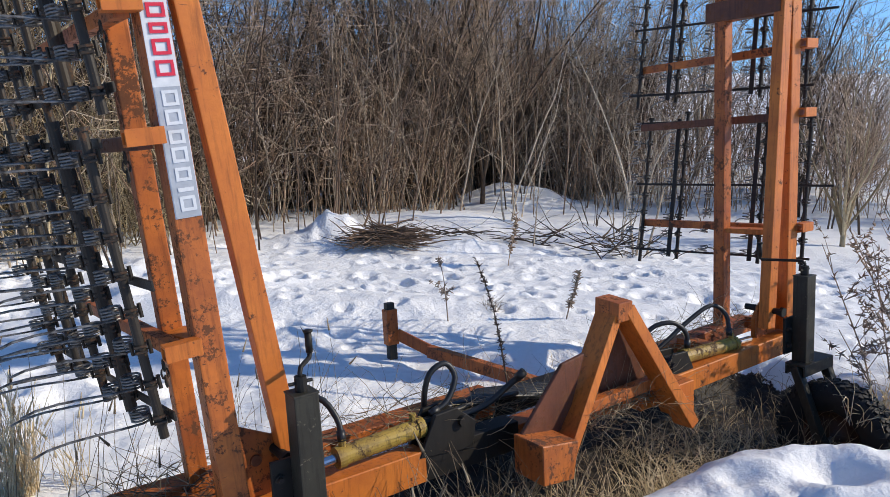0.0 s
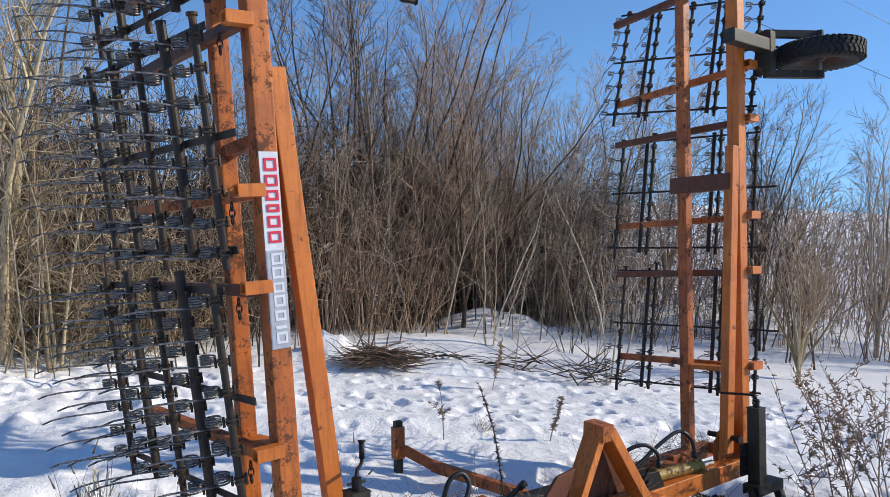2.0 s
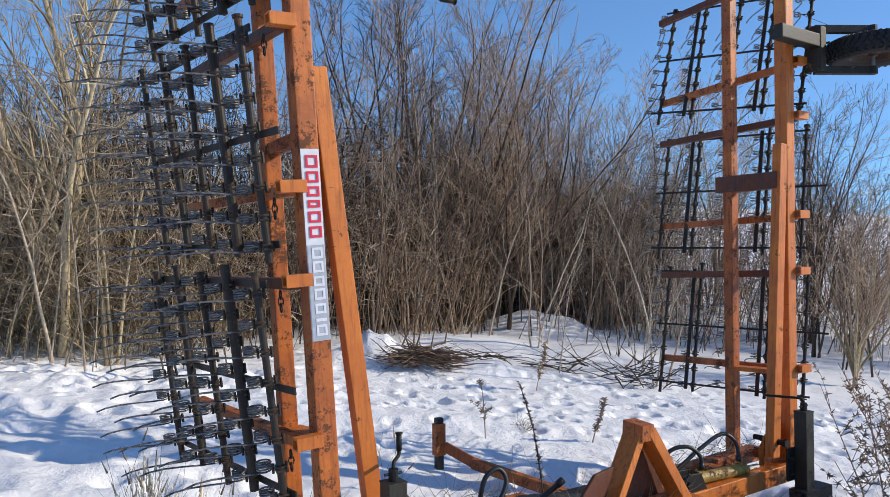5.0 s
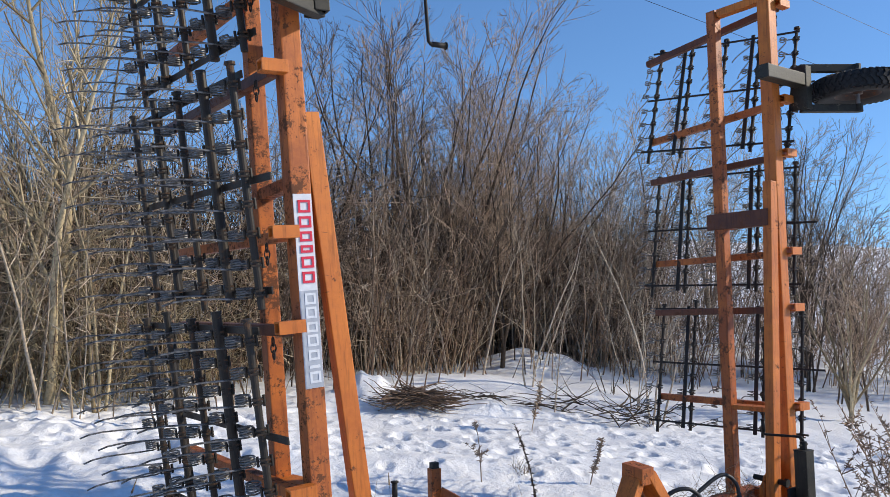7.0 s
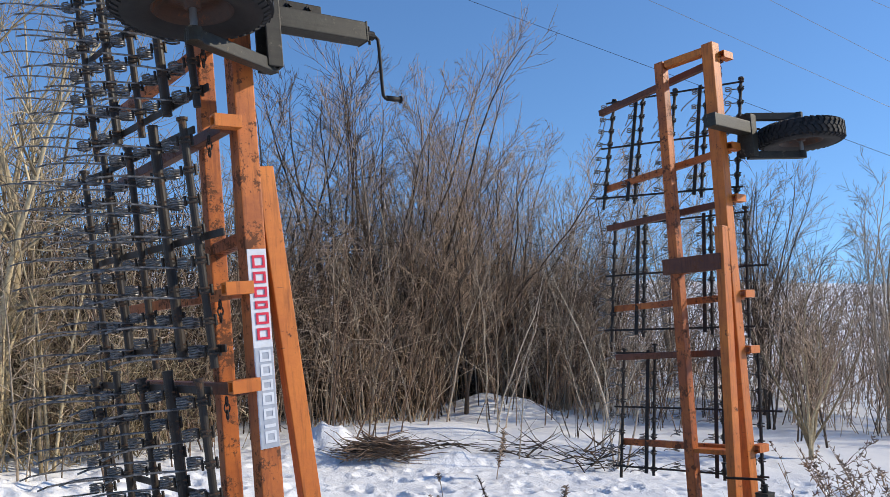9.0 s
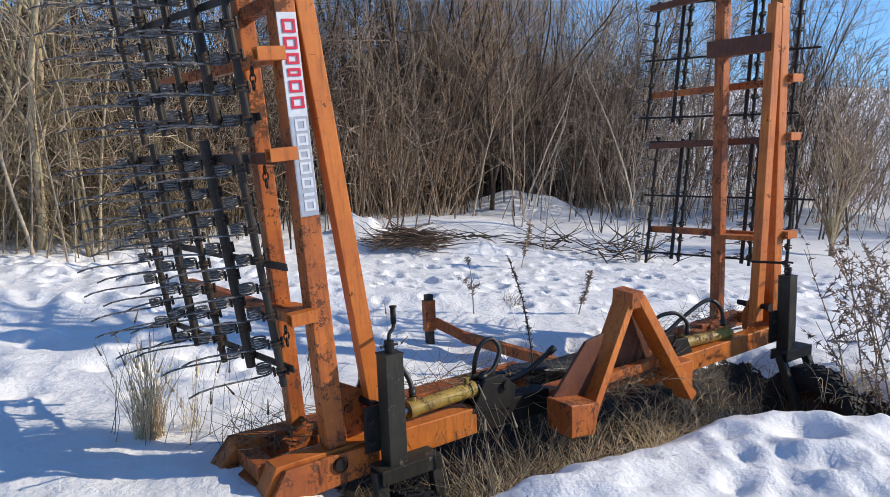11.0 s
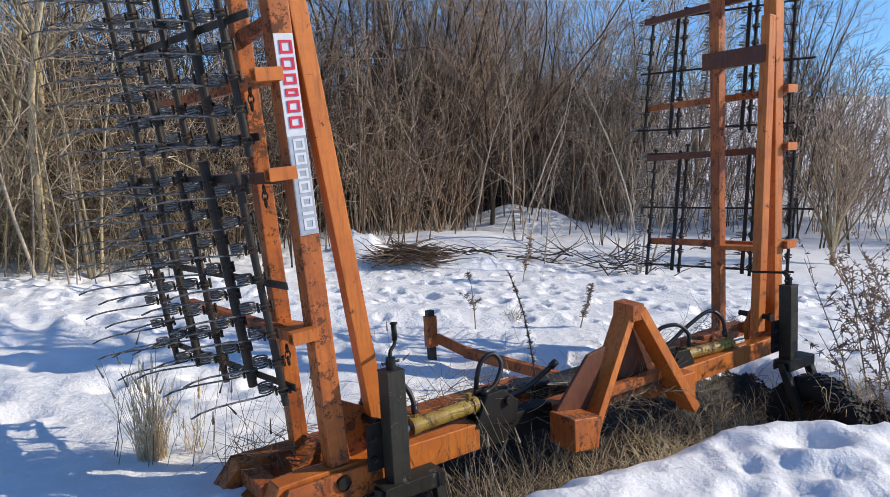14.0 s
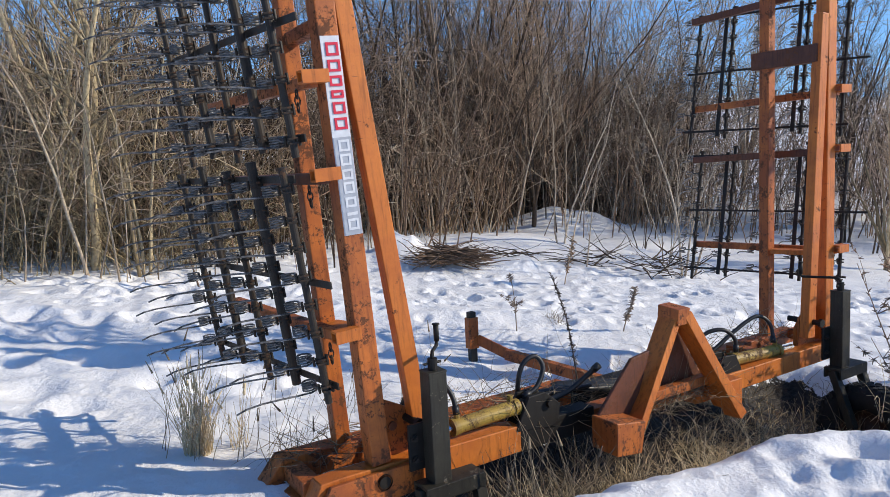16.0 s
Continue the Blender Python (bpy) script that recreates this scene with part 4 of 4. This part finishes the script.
twig_heap("brush_pile", "spread of dark fallen branches on snow", 8.9, 2.2, 0.6, 0.4, 0.30, 48, 43, BARK_DARK_AND_SHADE, 0.35)


def tuft(name, label, x, y, radius, height, count, material, seed, lean=0.25, heads=0, droop=0.3, z=None, category="grass"):
    rg = random.Random(seed)
    sp = Soup()
    for i in range(count):
        a, rr = rg.uniform(0, 2 * math.pi), radius * math.sqrt(rg.random())
        px, py = x + rr * math.cos(a), y + rr * math.sin(a)
        h = height * rg.uniform(0.4, 1.0)
        d = Vector((rg.gauss(0, lean), rg.gauss(0, lean), 1)).normalized()
        pts = [Vector((px, py, (ground_z(px, py) if z is None else z) - 0.03))]
        for k in range(4):
            d = (d + Vector((rg.gauss(0, 0.1), rg.gauss(0, 0.1), -droop * rg.random() * (k > 0)))).normalized()
            pts.append(pts[-1] + d * h / 4)
        w = rg.uniform(0.0012, 0.0030)
        sp.add(*tube(pts, w, 3, w * 0.4, False))
        if heads and i % heads == 0:
            e = pts[-1]
            sp.add(*tube([e, e + d * 0.03, e + d * 0.07], 0.006, 4, 0.002, True))
    return tagged(link(name, sp.mesh(name), material), label, category)


cx, cy = 0.05, 2.94
tuft("grass_clump", "clump of dry straw-coloured grass standing in snow", cx, cy, 0.065, 0.48, 190, STRAW, 51, 0.11, 6, 0.12)
tuft("grass_clump", "thin dry grass stalks with dark seed heads", cx + 0.05, cy + 0.1, 0.22, 0.60, 18, STRAW_DARK, 52, 0.10, 2, 0.06)
tuft("grass_clump", "small clump of dry pale grass in snow", cx + 0.20, cy + 0.02, 0.05, 0.34, 22, STRAW, 53, 0.14, 5, 0.15)


def hollow_grass(name, label, x0, x1, y0, y1, count, h0, h1, material, seed, droop=0.45):
    """Dead grass over a stretch of the hollow, in the harrow's own plan."""
    rg = random.Random(seed)
    sp = Soup()
    made = 0
    while made < count:
        p = HARROW @ Vector((rg.uniform(x0, x1), rg.uniform(y0, y1), 0.3))
        if hollow(p.x, p.y) < 0.35 or noise.noise((p.x * 4.0, p.y * 4.0, seed)) < rg.uniform(-0.45, 0.2):
            made += 0.2
            continue
        made += 1
        h = rg.uniform(h0, h1)
        d = Vector((rg.gauss(0, 0.45), rg.gauss(0, 0.45), 1)).normalized()
        pts = [Vector((p.x, p.y, ground_z(p.x, p.y) - 0.02))]
        for k in range(4):
            d = (d + Vector((rg.gauss(0, 0.18), rg.gauss(0, 0.18), -droop * rg.random()))).normalized()
            pts.append(pts[-1] + d * h / 4)
        w = rg.uniform(0.0012, 0.0032)
        sp.add(*tube(pts, w, 3, w * 0.4, False))
    return tagged(link(name, sp.mesh(name), material), label, "dry grass", kind="stuff")


hollow_grass("dry_grass", "tangled dead grass growing round the harrow frame", -1.9, 2.5, -0.75, 0.8, 2300, 0.08, 0.30, STRAW_DARK, 61)
hollow_grass("dry_grass", "pale dead grass in front of the hitch frame", -1.1, 0.6, -0.7, -0.12, 1500, 0.10, 0.34, STRAW, 62, 0.35)
hollow_grass("dry_grass", "tall thin dead stalks between wheel and hitch frame", -1.15, -0.1, -0.62, -0.08, 300, 0.28, 0.55, STRAW_DARK, 68, 0.25)
hollow_grass("dry_grass", "matted dead grass over the sunken wheel", 0.6, 1.5, -0.7, 0.3, 1000, 0.10, 0.28, STRAW, 63, 0.5)


def litter(name, label, box, count, material, seed):
    """Dry stalks that lie on a beam, given in the harrow's plan: x0, x1, y0, y1, z."""
    rg = random.Random(seed)
    sp = Soup()
    x0, x1, y0, y1, z = box
    for _ in range(count):
        p = HARROW @ Vector((rg.uniform(x0, x1), rg.uniform(y0, y1), z + rg.uniform(0, 0.03)))
        stem(sp, p, (rg.gauss(0.3, 1), rg.gauss(0, 0.5), rg.gauss(0.15, 0.25)), rg.uniform(0.1, 0.35), rg.uniform(0.001, 0.0026), rg, 4, 0.25, 3)
    return tagged(link(name, sp.mesh(name), material), label, "dry grass", kind="stuff")


litter("dry_grass", "dead stalks caught on the rear beam", (-1.85, -0.3, 0.1, 0.42, 0.585), 260, STRAW_DARK, 64)
litter("dry_grass", "dead stalks caught between the frame beams", (-1.0, 0.6, -0.05, 0.35, 0.50), 260, STRAW_DARK, 65)
litter("dry_grass", "dead stalks caught in the hitch frame", (-0.2, 0.5, -0.25, 0.0, 0.50), 200, STRAW_DARK, 66)
litter("dry_grass", "dead stalks caught on the far rear beam", (0.6, 1.9, 0.1, 0.42, 0.55), 160, STRAW_DARK, 67)


def weed(name, label, x, y, height, lean, material, seed, tufts=30, seed_mat=None, size=0.02, branches=0):
    rg = random.Random(seed)
    sp = Soup()
    q, _ = stem(sp, (x, y, ground_z(x, y) - 0.05), (*lean, 1), height, 0.0065, rg, 6, 0.07, 5)
    root = tagged(link(name, sp.mesh(name), material), label, "weed")
    sp = Soup()
    lines = [q]
    for _ in range(branches):
        i = rg.randrange(2, 6)
        b_, _ = stem(sp, q[i], (rg.gauss(0, 0.7), rg.gauss(0, 0.7), 0.9), height * rg.uniform(0.2, 0.4), 0.003, rg, 3, 0.12, 3)
        lines.append(b_)
    for _ in range(tufts):
        ln = rg.choice(lines)
        t = rg.uniform(0.3, 1.0) if ln is q else rg.uniform(0.2, 1)
        i = min(len(ln) - 2, int(t * (len(ln) - 1)))
        p = ln[i].lerp(ln[i + 1], t * (len(ln) - 1) - i)
        for _ in range(3):
            d = Vector((rg.gauss(0, 1), rg.gauss(0, 1), rg.gauss(0.3, 0.7))).normalized() * size * rg.uniform(0.5, 1.4)
            sp.add(*tube([p, p + d * 0.6, p + d], size * 0.16, 4, size * 0.05, True))
    tagged(link("seed_head", sp.mesh("seed_head"), seed_mat or material, root), kind="stuff")
    return root


weed("weed", "tall dark dried weed stalk with clustered seed heads", 2.32, 2.98, 0.88, (-0.02, -0.01), WEED, 71, 60, None, 0.022)
weed("weed", "pale dried weed with drooping seed heads", 3.66, 4.15, 0.46, (0.10, -0.06), SEED, 72, 55, SEED, 0.035)
weed("weed", "pale fluffy dried weed in snow", 2.80, 4.45, 0.52, (-0.02, 0.02), SEED, 73, 50, SEED, 0.028, 7)
weed("weed", "grey dried weed leaning in snow", 4.57, 6.22, 0.62, (0.02, 0.0), TWIG, 74, 40, TWIG, 0.05)
tuft("grass_clump", "small tuft of dry grass in snow", 3.25, 4.55, 0.07, 0.2, 40, STRAW_DARK, 75, 0.5, 0, 0.4)
# tall weeds beside the far wheel
rg_w = random.Random(80)
for k in range(16):
    weed("weed", "branching dried weed with brown seed clusters", 4.40 + rg_w.uniform(-0.3, 0.6), 1.95 + rg_w.uniform(-0.25, 0.25), rg_w.uniform(0.7, 1.15), (rg_w.uniform(-0.42, 0.0), rg_w.uniform(-0.05, 0.25)),
         TWIG, 81 + k, 70, SEED if k % 3 else TWIG, 0.028, 8)
tuft("grass_clump", "flattened tuft of dry grass on the snow bank", 2.78, 0.88, 0.14, 0.2, 70, STRAW, 91, 0.9, 0, 0.5)
for k, (x, y) in enumerate([(0.42, 2.55), (0.3, 2.75), (1.1, 1.75), (1.35, 1.9), (0.95, 3.3), (1.4, 3.3)]):
    tuft("grass_clump", "few thin dry stalks standing in snow", x, y, 0.16, 0.5, 12, STRAW_DARK, 92 + k, 0.25, 3, 0.1)

wp = HARROW @ Vector((1.62, -0.36, 0.0))
tuft("grass_clump", "long matted dead grass hanging over the far wheel", wp.x, wp.y, 0.22, 0.4, 60, STRAW_DARK, 97, 0.6, 0, 0.5, wp.z + 0.06)

# ---- overhead wires ----
for k, (a_, c_) in enumerate([((15.0, 43.3, 23.6), (32.6, 33.1, 16.6)), ((27.0, 36.4, 23.8), (39.2, 29.3, 17.9)), ((34.8, 31.9, 24.1), (45.9, 25.4, 17.8)),
                              ((39.3, 29.3, 24.2), (46.4, 25.2, 20.9)), ((43.9, 26.6, 24.4), (46.5, 25.1, 23.1))]):
    d_ = (Vector(c_) - Vector(a_)).normalized()
    p, q = Vector(a_) - d_ * 14, Vector(a_) + d_ * 46
    pts = []
    for i in range(17):
        t = i / 16
        v_ = Vector(p).lerp(Vector(q), t)
        pts.append(v_)
    sp = Soup()
    sp.add(*tube(pts, 0.016, 5))
    tagged(link("overhead_wire", sp.mesh("overhead_wire"), GALV if k else HOSE), "thin overhead wire against the sky", "wire", "overhead wires")
for k in range(5):
    wp = HARROW @ Vector((1.50 + 0.09 * k, -0.52 - 0.03 * (k % 2), 0.0))
    tuft("grass_clump", "pale dead grass bent over the sunken wheel", wp.x, wp.y, 0.07, 0.36, 16, STRAW, 150 + k, 0.5, 0, 0.6, wp.z + 0.22)
